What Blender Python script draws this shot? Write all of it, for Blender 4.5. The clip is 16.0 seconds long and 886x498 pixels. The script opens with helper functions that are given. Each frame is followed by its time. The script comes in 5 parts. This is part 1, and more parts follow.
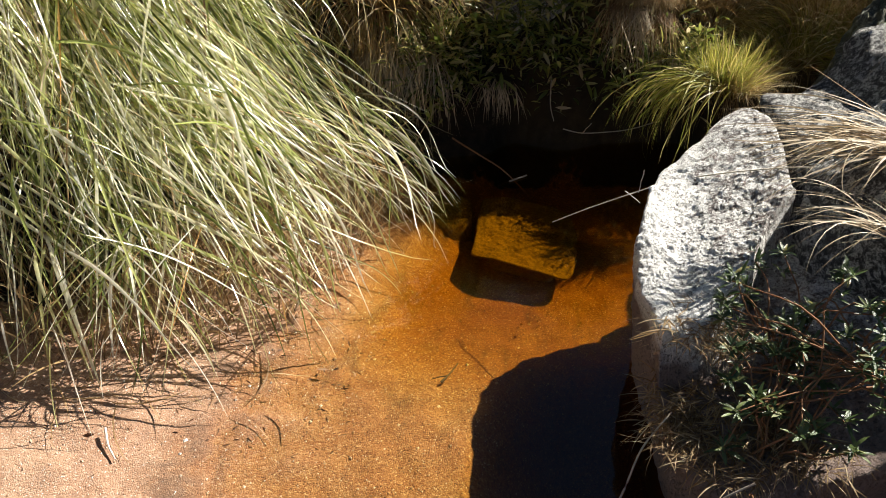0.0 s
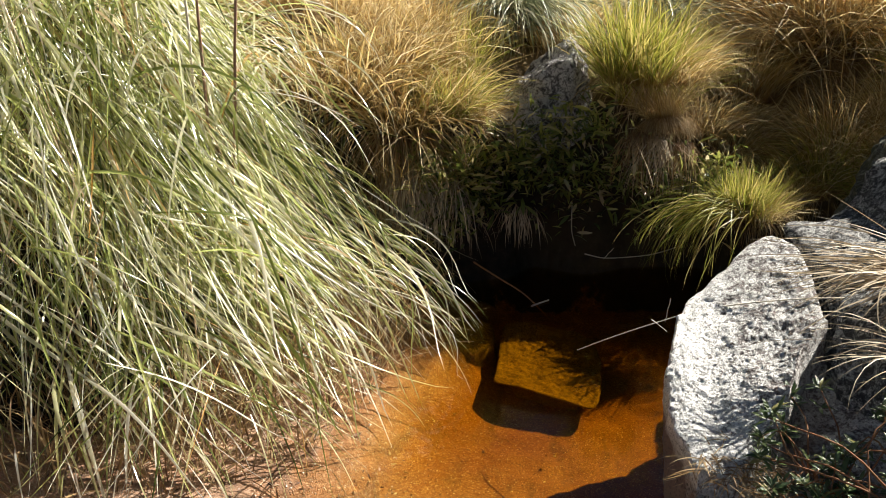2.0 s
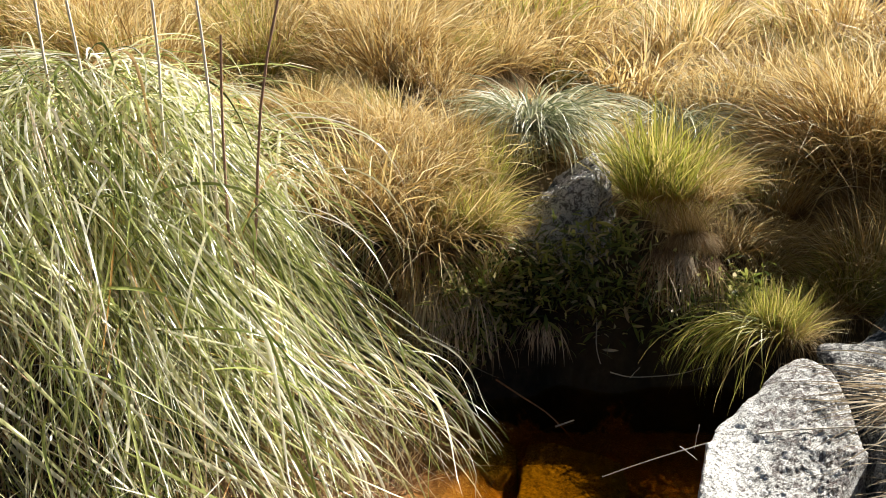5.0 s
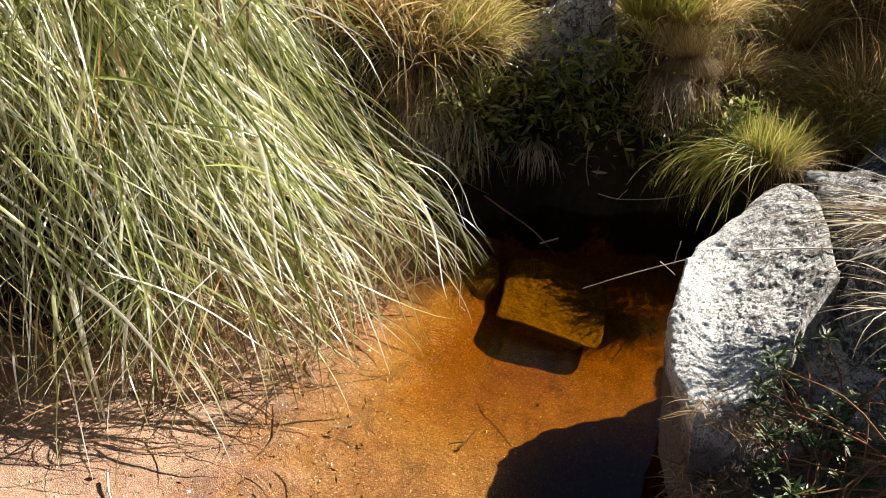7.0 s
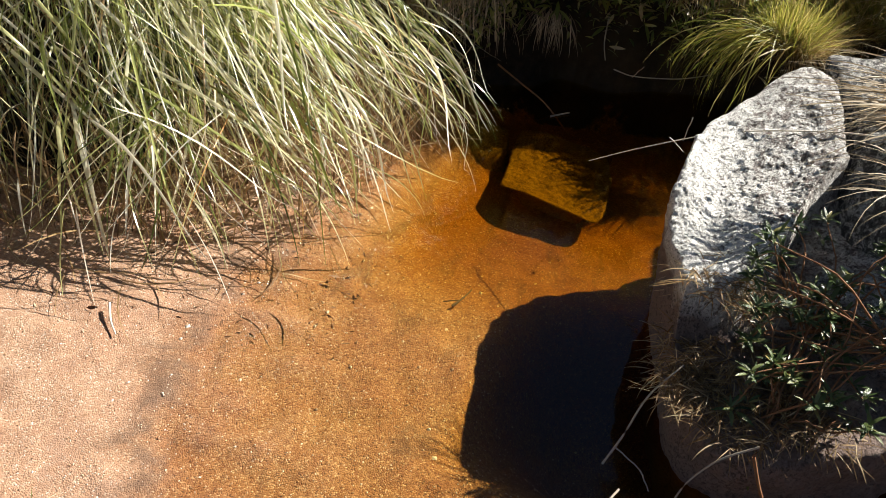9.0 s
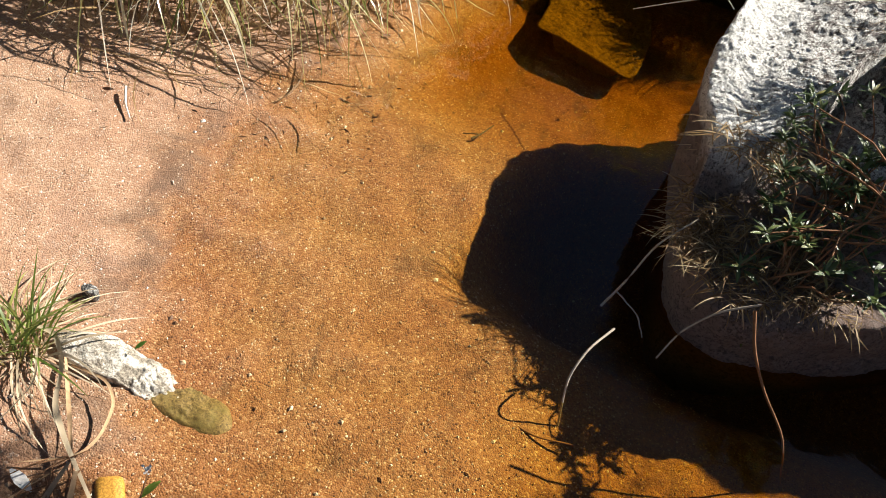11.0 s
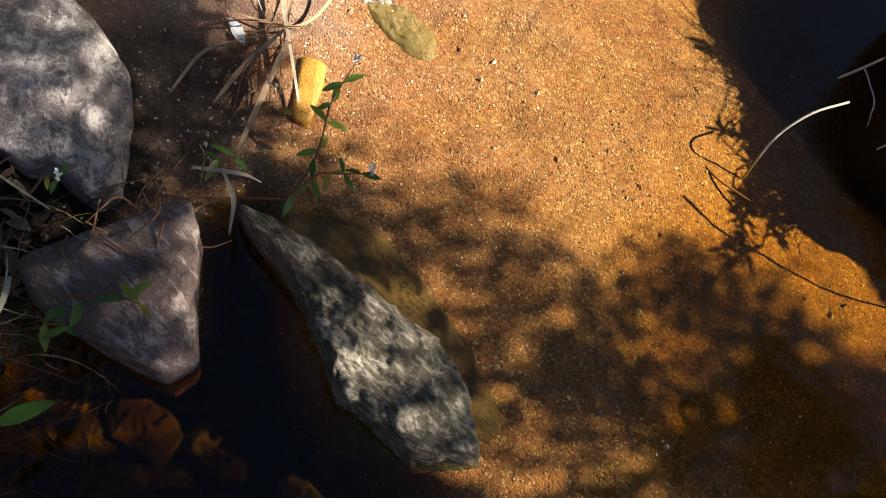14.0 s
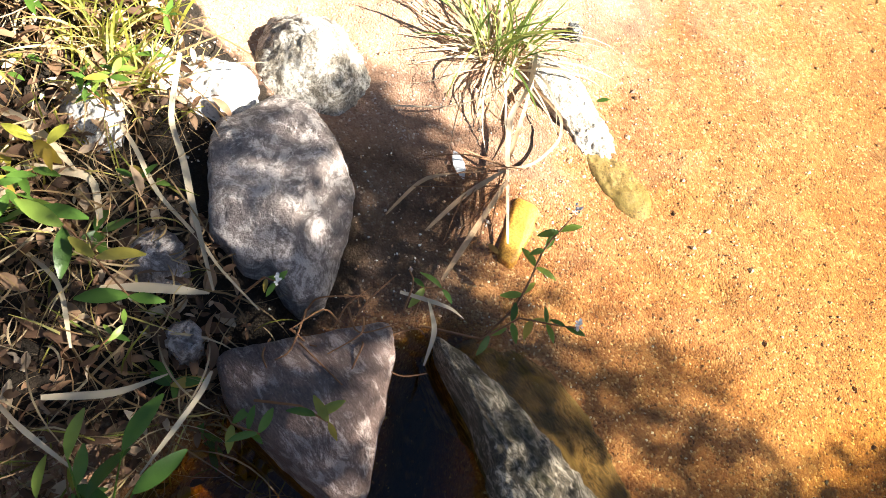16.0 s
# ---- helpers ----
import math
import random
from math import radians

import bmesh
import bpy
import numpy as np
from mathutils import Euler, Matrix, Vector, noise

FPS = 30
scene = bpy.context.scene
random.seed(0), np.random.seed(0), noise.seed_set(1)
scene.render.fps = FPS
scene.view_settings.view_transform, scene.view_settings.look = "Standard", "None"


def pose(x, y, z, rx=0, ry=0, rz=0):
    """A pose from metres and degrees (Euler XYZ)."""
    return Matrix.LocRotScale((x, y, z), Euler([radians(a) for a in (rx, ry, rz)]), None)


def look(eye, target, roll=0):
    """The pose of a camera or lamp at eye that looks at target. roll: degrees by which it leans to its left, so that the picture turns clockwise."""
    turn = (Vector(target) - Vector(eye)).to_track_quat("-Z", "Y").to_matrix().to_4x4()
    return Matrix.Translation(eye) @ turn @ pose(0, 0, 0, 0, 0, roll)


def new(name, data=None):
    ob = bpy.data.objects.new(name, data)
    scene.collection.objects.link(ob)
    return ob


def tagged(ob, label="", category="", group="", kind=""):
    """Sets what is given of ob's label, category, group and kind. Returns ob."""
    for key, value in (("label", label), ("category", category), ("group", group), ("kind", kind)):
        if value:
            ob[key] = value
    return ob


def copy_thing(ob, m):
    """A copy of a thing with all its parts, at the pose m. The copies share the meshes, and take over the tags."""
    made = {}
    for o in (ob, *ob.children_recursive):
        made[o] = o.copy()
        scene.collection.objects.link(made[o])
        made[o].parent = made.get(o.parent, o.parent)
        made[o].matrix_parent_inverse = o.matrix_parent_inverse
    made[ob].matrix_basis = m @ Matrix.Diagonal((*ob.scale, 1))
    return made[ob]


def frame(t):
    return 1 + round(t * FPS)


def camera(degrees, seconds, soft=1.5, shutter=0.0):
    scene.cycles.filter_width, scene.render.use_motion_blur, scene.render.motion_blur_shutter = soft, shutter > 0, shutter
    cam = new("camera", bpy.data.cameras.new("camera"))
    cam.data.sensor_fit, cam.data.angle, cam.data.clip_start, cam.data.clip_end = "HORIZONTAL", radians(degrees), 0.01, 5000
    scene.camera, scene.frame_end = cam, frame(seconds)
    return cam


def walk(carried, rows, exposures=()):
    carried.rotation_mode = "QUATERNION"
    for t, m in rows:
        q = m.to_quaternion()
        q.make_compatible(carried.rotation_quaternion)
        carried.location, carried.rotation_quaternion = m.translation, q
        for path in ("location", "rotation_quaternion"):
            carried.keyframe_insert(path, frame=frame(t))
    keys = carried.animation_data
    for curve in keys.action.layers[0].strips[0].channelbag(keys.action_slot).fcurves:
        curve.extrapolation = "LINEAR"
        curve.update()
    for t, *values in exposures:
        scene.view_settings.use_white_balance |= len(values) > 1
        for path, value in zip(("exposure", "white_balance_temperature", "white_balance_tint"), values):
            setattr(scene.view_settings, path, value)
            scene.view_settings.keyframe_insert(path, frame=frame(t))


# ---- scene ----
cam = camera(56.0, 16.0, 0.9)
# seconds, place of the eye, point looked at, lean in degrees
PATH = [
    (0, (0.009, -0.171, 1.580), (-0.254, 1.518, 0.541), -1.50),
    (0.5, (0.002, -0.169, 1.583), (-0.274, 1.551, 0.600), -1.50),
    (1, (-0.001, -0.158, 1.586), (-0.291, 1.594, 0.667), -1.60),
    (1.5, (-0.007, -0.149, 1.592), (-0.310, 1.634, 0.737), -1.60),
    (2, (-0.020, -0.136, 1.604), (-0.333, 1.673, 0.811), -1.70),
    (2.5, (-0.022, -0.118, 1.611), (-0.350, 1.717, 0.886), -1.80),
    (3, (-0.029, -0.103, 1.621), (-0.369, 1.755, 0.964), -1.90),
    (3.2, (-0.033, -0.099, 1.625), (-0.377, 1.768, 0.996), -1.90),
    (3.55, (-0.032, -0.094, 1.628), (-0.388, 1.791, 1.048), -1.99),
    (3.9, (-0.025, -0.088, 1.628), (-0.394, 1.810, 1.090), -2.11),
    (4.25, (-0.015, -0.083, 1.627), (-0.395, 1.820, 1.113), -2.19),
    (4.6, (-0.006, -0.079, 1.625), (-0.394, 1.822, 1.112), -2.16),
    (4.95, (0.001, -0.076, 1.620), (-0.389, 1.813, 1.080), -1.95),
    (5.3, (0.002, -0.076, 1.613), (-0.383, 1.791, 1.008), -1.50),
    (5.5, (-0.004, -0.083, 1.606), (-0.380, 1.770, 0.954), -1.20),
    (6, (-0.010, -0.082, 1.582), (-0.369, 1.733, 0.821), -0.30),
    (6.5, (-0.005, -0.089, 1.572), (-0.354, 1.686, 0.718), 0.20),
    (7, (-0.002, -0.106, 1.556), (-0.339, 1.635, 0.632), 1.10),
    (7.5, (0.006, -0.115, 1.536), (-0.322, 1.593, 0.548), 1.80),
    (8, (0.010, -0.126, 1.525), (-0.304, 1.546, 0.474), 2.80),
    (8.5, (0.008, -0.135, 1.509), (-0.301, 1.502, 0.403), 4.10),
    (8.7, (0.012, -0.136, 1.504), (-0.298, 1.485, 0.374), 4.50),
    (9.05, (0.013, -0.140, 1.494), (-0.293, 1.456, 0.325), 5.35),
    (9.4, (0.015, -0.145, 1.478), (-0.285, 1.429, 0.275), 6.27),
    (9.75, (0.017, -0.152, 1.458), (-0.274, 1.399, 0.223), 7.32),
    (10.1, (0.019, -0.159, 1.438), (-0.261, 1.364, 0.167), 8.60),
    (10.45, (0.020, -0.165, 1.419), (-0.247, 1.319, 0.105), 10.16),
    (10.8, (0.020, -0.171, 1.406), (-0.232, 1.262, 0.034), 12.10),
    (11, (0.020, -0.175, 1.398), (-0.223, 1.225, -0.010), 13.30),
    (11.5, (0.018, -0.190, 1.367), (-0.202, 1.132, -0.117), 16.40),
    (12, (0.012, -0.201, 1.346), (-0.192, 1.036, -0.213), 19.70),
    (12.5, (0.008, -0.212, 1.336), (-0.189, 0.932, -0.293), 23.10),
    (13, (-0.006, -0.236, 1.315), (-0.191, 0.821, -0.373), 26.70),
    (13.5, (-0.006, -0.264, 1.286), (-0.207, 0.699, -0.455), 28.50),
    (14, (-0.015, -0.297, 1.265), (-0.218, 0.553, -0.535), 30.70),
    (14.5, (-0.030, -0.321, 1.254), (-0.241, 0.409, -0.595), 32.00),
    (15, (-0.057, -0.337, 1.237), (-0.354, 0.361, -0.614), 28.90),
    (15.5, (-0.084, -0.334, 1.238), (-0.551, 0.388, -0.567), 22.20),
    (16, (-0.116, -0.344, 1.210), (-0.753, 0.451, -0.511), 18.20),
]
walk(cam, [(t, look(eye, target, roll)) for t, eye, target, roll in PATH],
     [(0, 1.1), (8.7, 1.05), (11, 1.0), (12.5, 1.05), (13.5, 1.05), (14, 1.42), (14.5, 1.65), (15, 2.05), (15.5, 2.25), (16, 2.3)])

# ---- light ----
SUN = Vector((0.585, 0.523, 0.62)).normalized()
world = bpy.data.worlds.new("sky")
scene.world = world
world.use_nodes = True
sky = world.node_tree.nodes.new("ShaderNodeTexSky")
sky.sky_type, sky.sun_disc = "NISHITA", False
sky.sun_elevation = math.asin(SUN.z)
sky.sun_rotation = math.atan2(SUN.x, SUN.y)
sky.altitude, sky.air_density, sky.dust_density = 1800, 1.0, 1.0
world.node_tree.links.new(sky.outputs[0], world.node_tree.nodes["Background"].inputs[0])
world.node_tree.nodes["Background"].inputs[1].default_value = 0.027
sun = new("sun", bpy.data.lights.new("sun", "SUN"))
sun.data.energy, sun.data.angle, sun.data.color = 5.4, radians(0.53), (1.0, 0.95, 0.86)
sun.matrix_world = Matrix.Translation((4, 4, 8)) @ SUN.to_track_quat("Z", "Y").to_matrix().to_4x4()


# ---- materials ----
class Nodes:
    """Short ways to wire one procedural material."""

    def __init__(self, name):
        self.m = bpy.data.materials.new(name)
        self.m.use_nodes = True
        self.t = self.m.node_tree
        self.b = self.t.nodes["Principled BSDF"]
        self.out = self.t.nodes["Material Output"]

    def put(self, socket, value):
        if isinstance(value, bpy.types.NodeSocket):
            self.t.links.new(value, socket)
        elif isinstance(value, (tuple, list)) and len(value) == 3 and socket.type == "RGBA":
            socket.default_value = (*value, 1)
        elif value is not None:
            socket.default_value = value

    def node(self, kind, out=0, **ins):
        n = self.t.nodes.new("ShaderNode" + kind)
        for key, value in ins.items():
            self.put(n.inputs[key.replace("_", " ")], value)
        return n.outputs[out]

    def place(self):
        return self.node("TexCoord", "Object")

    def noise(self, scale, detail=4.0, rough=0.55, vector=None, colour=False, warp=0.0):
        return self.node("TexNoise", 1 if colour else 0, Scale=scale, Detail=detail, Roughness=rough,
                         Vector=vector if vector is not None else self.place(), Distortion=warp)

    def cells(self, scale, out=0, vector=None, feature="F1"):
        n = self.t.nodes.new("ShaderNodeTexVoronoi")
        n.feature = feature
        n.inputs["Scale"].default_value = scale
        self.put(n.inputs["Vector"], vector if vector is not None else self.place())
        return n.outputs[out]

    def ramp(self, fac, *stops):
        n = self.t.nodes.new("ShaderNodeValToRGB")
        e = n.color_ramp.elements
        while len(e) < len(stops):
            e.new(0.5)
        for el, (at, c) in zip(e, stops):
            el.position = at
            el.color = (*c, 1) if isinstance(c, tuple) else (c, c, c, 1)
        self.put(n.inputs[0], fac)
        return n.outputs[0]

    def mix(self, fac, a, b, how="MIX"):
        n = self.t.nodes.new("ShaderNodeMix")
        n.data_type, n.blend_type = "RGBA", how
        self.put(n.inputs[0], fac)
        self.put(n.inputs[6], a)
        self.put(n.inputs[7], b)
        return n.outputs[2]

    def math(self, how, a, b=None, c=None):
        n = self.t.nodes.new("ShaderNodeMath")
        n.operation = how
        for s, v in zip(n.inputs, (a, b, c)):
            self.put(s, v)
        return n.outputs[0]

    def attribute(self, name):
        n = self.t.nodes.new("ShaderNodeAttribute")
        n.attribute_name = name
        return n.outputs["Fac"]

    def island(self):
        return self.node("NewGeometry", "Random Per Island")

    def bump(self, height, strength=0.5, distance=0.01, under=None):
        return self.node("Bump", Strength=strength, Distance=distance, Height=height, Normal=under)

    def finish(self, colour, rough=0.8, normal=None, spec=0.3, thin=0.0, thin_colour=None):
        self.put(self.b.inputs["Base Color"], colour)
        self.put(self.b.inputs["Roughness"], rough)
        self.put(self.b.inputs["Normal"], normal)
        self.b.inputs["Specular IOR Level"].default_value = spec
        if thin:
            tr = self.node("BsdfTranslucent", Color=thin_colour if thin_colour is not None else colour)
            mixed = self.node("MixShader", Fac=thin)
            n = mixed.node
            self.t.links.new(self.b.outputs[0], n.inputs[1])
            self.t.links.new(tr, n.inputs[2])
            self.t.links.new(mixed, self.out.inputs[0])
        return self.m


def blade_material(name, stops, base, thin=0.35, rough=0.42, spec=0.45, base_to=0.3):
    """Grass: each blade its own tone, browner towards its base."""
    k = Nodes(name)
    tone = k.ramp(k.island(), *stops)
    along = k.attribute("along")
    low = k.ramp(along, (0.0, 1.0), (base_to, 0.0))
    tone = k.mix(low, tone, base)
    streak = k.noise(60, 2)
    tone = k.mix(k.math("MULTIPLY", streak, 0.35), tone, (0.9, 0.85, 0.6), "MULTIPLY")
    return k.finish(tone, rough, None, spec, thin)


def leaf_material(name, stops, thin=0.3, rough=0.4, spec=0.5):
    k = Nodes(name)
    tone = k.ramp(k.math("FRACT", k.math("ADD", k.island(), k.node("ObjectInfo", "Random"))), *stops)
    vein = k.noise(90, 3)
    tone = k.mix(k.math("MULTIPLY", vein, 0.5), tone, (0.55, 0.6, 0.4), "MULTIPLY")
    return k.finish(tone, rough, k.bump(vein, 0.3, 0.003), spec, thin)


def rock_material(name, dark, pale, lichen, amount, scale=1.0, moss=None, rough=0.85, grain=True, stretch=None, spec=0.25, relief=1.0, splash=None, pits=None, speck=1.0):
    """Weathered stone: mottled body, fine grains, crusts of lichen with edges of their own, relief at three sizes."""
    k = Nodes(name)
    p = k.place()
    if stretch:
        mp = k.node("Mapping", Vector=p, Scale=stretch)
        p = mp
    big = k.noise(4 * scale, 6, 0.65, p)
    mid = k.noise(22 * scale, 8, 0.7, p, warp=0.4)
    fine = k.noise(130 * scale, 4, 0.7, p)
    tone = k.ramp(big, (0.3, dark), (0.7, pale))
    tone = k.mix(k.ramp(mid, (0.35, 0.0), (0.6, 0.7)), tone, pale)
    tone = k.mix(k.ramp(fine, (0.42, 0.55 * speck), (0.6, 0.0)), tone, tuple(0.3 * c for c in dark))
    if lichen:
        crust = k.noise(13 * scale, 10, 0.75, p, warp=1.2)
        crust2 = k.noise(55 * scale, 6, 0.8, p)
        at = k.math("ADD", k.math("MULTIPLY", crust, 0.7), k.math("MULTIPLY", crust2, 0.35))
        edge = k.ramp(at, (0.62 - 0.25 * amount, 0.0), (0.69 - 0.25 * amount, 1.0))
        if splash:
            high = k.node("SeparateXYZ", "Z", Vector=k.place())
            edge = k.math("MULTIPLY", edge, k.ramp(k.math("ADD", high, k.math("MULTIPLY", k.math("SUBTRACT", big, 0.5), 0.3)), (splash - 0.06, 0.1), (splash + 0.06, 1.0)))
        tone = k.mix(edge, tone, k.mix(fine, lichen, tuple(0.8 * c for c in lichen)))
    if grain:
        spots = k.cells(210 * scale, 1, p)
        sp = k.node("SeparateColor", 0, Color=spots)
        tone = k.mix(k.ramp(sp, (0.8, 0.0), (0.86, 0.5)), tone, tuple(0.25 * c for c in dark))
    if pits:
        hole = k.noise(75, 5, 0.75, p, warp=0.8)
        tone = k.mix(k.ramp(hole, (0.36, 0.95), (0.45, 0.0)), tone, pits)
        tone = k.mix(k.ramp(k.noise(230, 4, 0.7, p), (0.37, 0.6), (0.47, 0.0)), tone, pits)
        mid = k.mix(1.0, mid, k.ramp(hole, (0.38, 0.2), (0.5, 1.0)), "MULTIPLY")
    if moss:
        tone = k.mix(k.ramp(k.noise(9 * scale, 8, 0.7, p), (0.5, 0.0), (0.62, 0.85)), tone, moss)
    h = k.math("ADD", k.math("MULTIPLY", mid, 0.7), k.math("MULTIPLY", fine, 1.0))
    n = k.bump(h, min(1.0, 0.8 * relief), 0.0045 * relief)
    return k.finish(tone, rough, n, spec)


def plain_wood(name, a, b, rough=0.8):
    k = Nodes(name)
    n = k.noise(70, 5, 0.6)
    return k.finish(k.mix(k.island(), k.ramp(n, (0.3, a), (0.7, b)), b), rough, k.bump(n, 0.5, 0.004))


M_LONG = blade_material("long_blade", [(0.0, (0.05, 0.07, 0.02)), (0.12, (0.26, 0.31, 0.09)), (0.3, (0.5, 0.55, 0.2)), (0.5, (0.84, 0.83, 0.48)),
                                       (0.75, (0.97, 0.94, 0.78)), (0.94, (0.98, 0.97, 0.92)), (1.0, (0.7, 0.4, 0.13))], (0.2, 0.12, 0.05), 0.68, 0.24, 1.0, 0.08)
M_STRAW = blade_material("dead_blade", [(0.0, (0.2, 0.12, 0.06)), (0.5, (0.4, 0.27, 0.13)), (1.0, (0.66, 0.53, 0.34))], (0.16, 0.09, 0.045), 0.4, 0.6, 0.3)
M_GOLD = blade_material("golden_blade", [(0.0, (0.26, 0.15, 0.05)), (0.3, (0.58, 0.41, 0.16)), (0.75, (0.82, 0.66, 0.34)), (1.0, (0.94, 0.83, 0.56))], (0.24, 0.14, 0.055), 0.45, 0.5, 0.4)
M_LIME = blade_material("fresh_blade", [(0.0, (0.16, 0.2, 0.03)), (0.45, (0.4, 0.39, 0.07)), (0.8, (0.66, 0.56, 0.18)), (1.0, (0.72, 0.56, 0.28))], (0.3, 0.19, 0.06), 0.5, 0.45, 0.4)
M_GREY = blade_material("grey_green_blade", [(0.0, (0.1, 0.13, 0.06)), (0.4, (0.36, 0.38, 0.22)), (0.75, (0.8, 0.78, 0.6)), (1.0, (0.93, 0.9, 0.78))], (0.25, 0.17, 0.07), 0.35, 0.4, 0.5)
M_SEDGE = blade_material("sedge_blade", [(0.0, (0.1, 0.16, 0.03)), (0.6, (0.24, 0.33, 0.07)), (1.0, (0.5, 0.5, 0.16))], (0.25, 0.16, 0.07), 0.4, 0.4, 0.5)
M_PLUME = plain_wood("seed_head", (0.2, 0.12, 0.08), (0.35, 0.22, 0.15))
M_SHRUB = leaf_material("shrub_leaf", [(0.0, (0.05, 0.085, 0.03)), (0.6, (0.1, 0.15, 0.05)), (0.9, (0.2, 0.24, 0.09)), (1.0, (0.35, 0.3, 0.1))], 0.25, 0.32, 0.6)
M_HERB = leaf_material("herb_leaf", [(0.0, (0.07, 0.15, 0.025)), (0.6, (0.17, 0.31, 0.05)), (0.9, (0.34, 0.42, 0.08)), (1.0, (0.5, 0.32, 0.06))], 0.4, 0.38)
M_LIMELEAF = leaf_material("yellowing_leaf", [(0.0, (0.3, 0.32, 0.05)), (0.6, (0.5, 0.45, 0.06)), (1.0, (0.6, 0.36, 0.06))], 0.4, 0.4)
M_BANK = leaf_material("bank_leaf", [(0.0, (0.06, 0.08, 0.02)), (0.4, (0.2, 0.25, 0.05)), (0.75, (0.5, 0.48, 0.14)), (1.0, (0.66, 0.54, 0.36))], 0.5, 0.3, 0.7)
M_LITTER = leaf_material("dead_leaf", [(0.0, (0.07, 0.04, 0.026)), (0.4, (0.19, 0.1, 0.06)), (0.75, (0.38, 0.23, 0.14)), (1.0, (0.66, 0.52, 0.38))], 0.15, 0.7, 0.25)
M_RED = leaf_material("red_leaf", [(0.0, (0.25, 0.05, 0.02)), (1.0, (0.45, 0.13, 0.04))], 0.3, 0.5)
M_STRAP = blade_material("strap_leaf", [(0.0, (0.36, 0.28, 0.19)), (0.5, (0.58, 0.47, 0.33)), (1.0, (0.76, 0.65, 0.48))], (0.35, 0.26, 0.17), 0.15, 0.55, 0.3)
M_BROWN = plain_wood("brown_stalk", (0.14, 0.06, 0.03), (0.3, 0.15, 0.07))
M_TAN = plain_wood("tan_root", (0.34, 0.2, 0.1), (0.52, 0.34, 0.19))
M_TWIG = plain_wood("grey_twig", (0.3, 0.24, 0.18), (0.52, 0.45, 0.36))
M_BLEACHED = plain_wood("bleached_straw", (0.6, 0.52, 0.4), (0.82, 0.74, 0.62))
M_BARK = plain_wood("bark", (0.06, 0.045, 0.03), (0.16, 0.12, 0.09))
M_FLOWER = plain_wood("white_flower", (0.75, 0.72, 0.66), (0.85, 0.82, 0.78))


def lichen_granite():
    """Grey granite under a broken crust of white lichen: thick where the outer rim is bright, rosettes and specks
    elsewhere, pitted. Shade of the low shoulder is put into the colour.
    """
    k = Nodes("lichen_granite")
    p = k.place()
    xyz = k.place()
    x, z = k.node("SeparateXYZ", "X", Vector=xyz), k.node("SeparateXYZ", "Z", Vector=xyz)
    big, mid, fine = k.noise(7, 5, 0.6, p), k.noise(48, 8, 0.72, p, warp=0.5), k.noise(190, 4, 0.7, p)
    tone = k.ramp(big, (0.32, (0.17, 0.145, 0.135)), (0.68, (0.37, 0.32, 0.3)))
    tone = k.mix(k.ramp(mid, (0.42, 0.9), (0.5, 0.0)), tone, (0.1, 0.082, 0.074))
    tone = k.mix(k.ramp(k.noise(16, 6, 0.7, p, warp=0.6), (0.56, 0.0), (0.66, 0.55)), tone, (0.4, 0.27, 0.23))
    # the low shoulder is brown rock, its colour darkened for the shade there
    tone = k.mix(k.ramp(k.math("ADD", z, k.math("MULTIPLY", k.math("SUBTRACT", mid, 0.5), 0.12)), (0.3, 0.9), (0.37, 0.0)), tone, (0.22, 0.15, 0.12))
    # crust of lichen, thicker by x so that the rim's brightness is in the colour
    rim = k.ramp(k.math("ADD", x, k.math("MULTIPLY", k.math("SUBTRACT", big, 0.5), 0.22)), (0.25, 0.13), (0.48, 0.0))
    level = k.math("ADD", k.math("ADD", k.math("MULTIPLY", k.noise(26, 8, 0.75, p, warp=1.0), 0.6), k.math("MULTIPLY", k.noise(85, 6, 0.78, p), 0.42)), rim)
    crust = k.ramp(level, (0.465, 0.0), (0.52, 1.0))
    # less crust low down, which puts the flank's shade into the colour
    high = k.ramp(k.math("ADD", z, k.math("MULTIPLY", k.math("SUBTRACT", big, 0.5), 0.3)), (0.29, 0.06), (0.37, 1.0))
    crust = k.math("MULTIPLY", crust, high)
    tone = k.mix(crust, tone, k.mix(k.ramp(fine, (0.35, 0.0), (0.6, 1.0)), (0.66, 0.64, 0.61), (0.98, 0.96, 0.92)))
    # pits
    hole = k.noise(120, 5, 0.75, p, warp=0.9)
    pit = k.ramp(hole, (0.38, 0.9), (0.47, 0.0))
    tone = k.mix(pit, tone, (0.11, 0.095, 0.085))
    h = k.math("ADD", k.math("MULTIPLY", mid, 0.9), k.math("ADD", k.math("MULTIPLY", fine, 0.7), k.math("MULTIPLY", crust, 0.35)))
    h = k.math("SUBTRACT", h, k.math("MULTIPLY", pit, 0.6))
    return k.finish(tone, 0.88, k.bump(h, 1.0, 0.0085), 0.2)


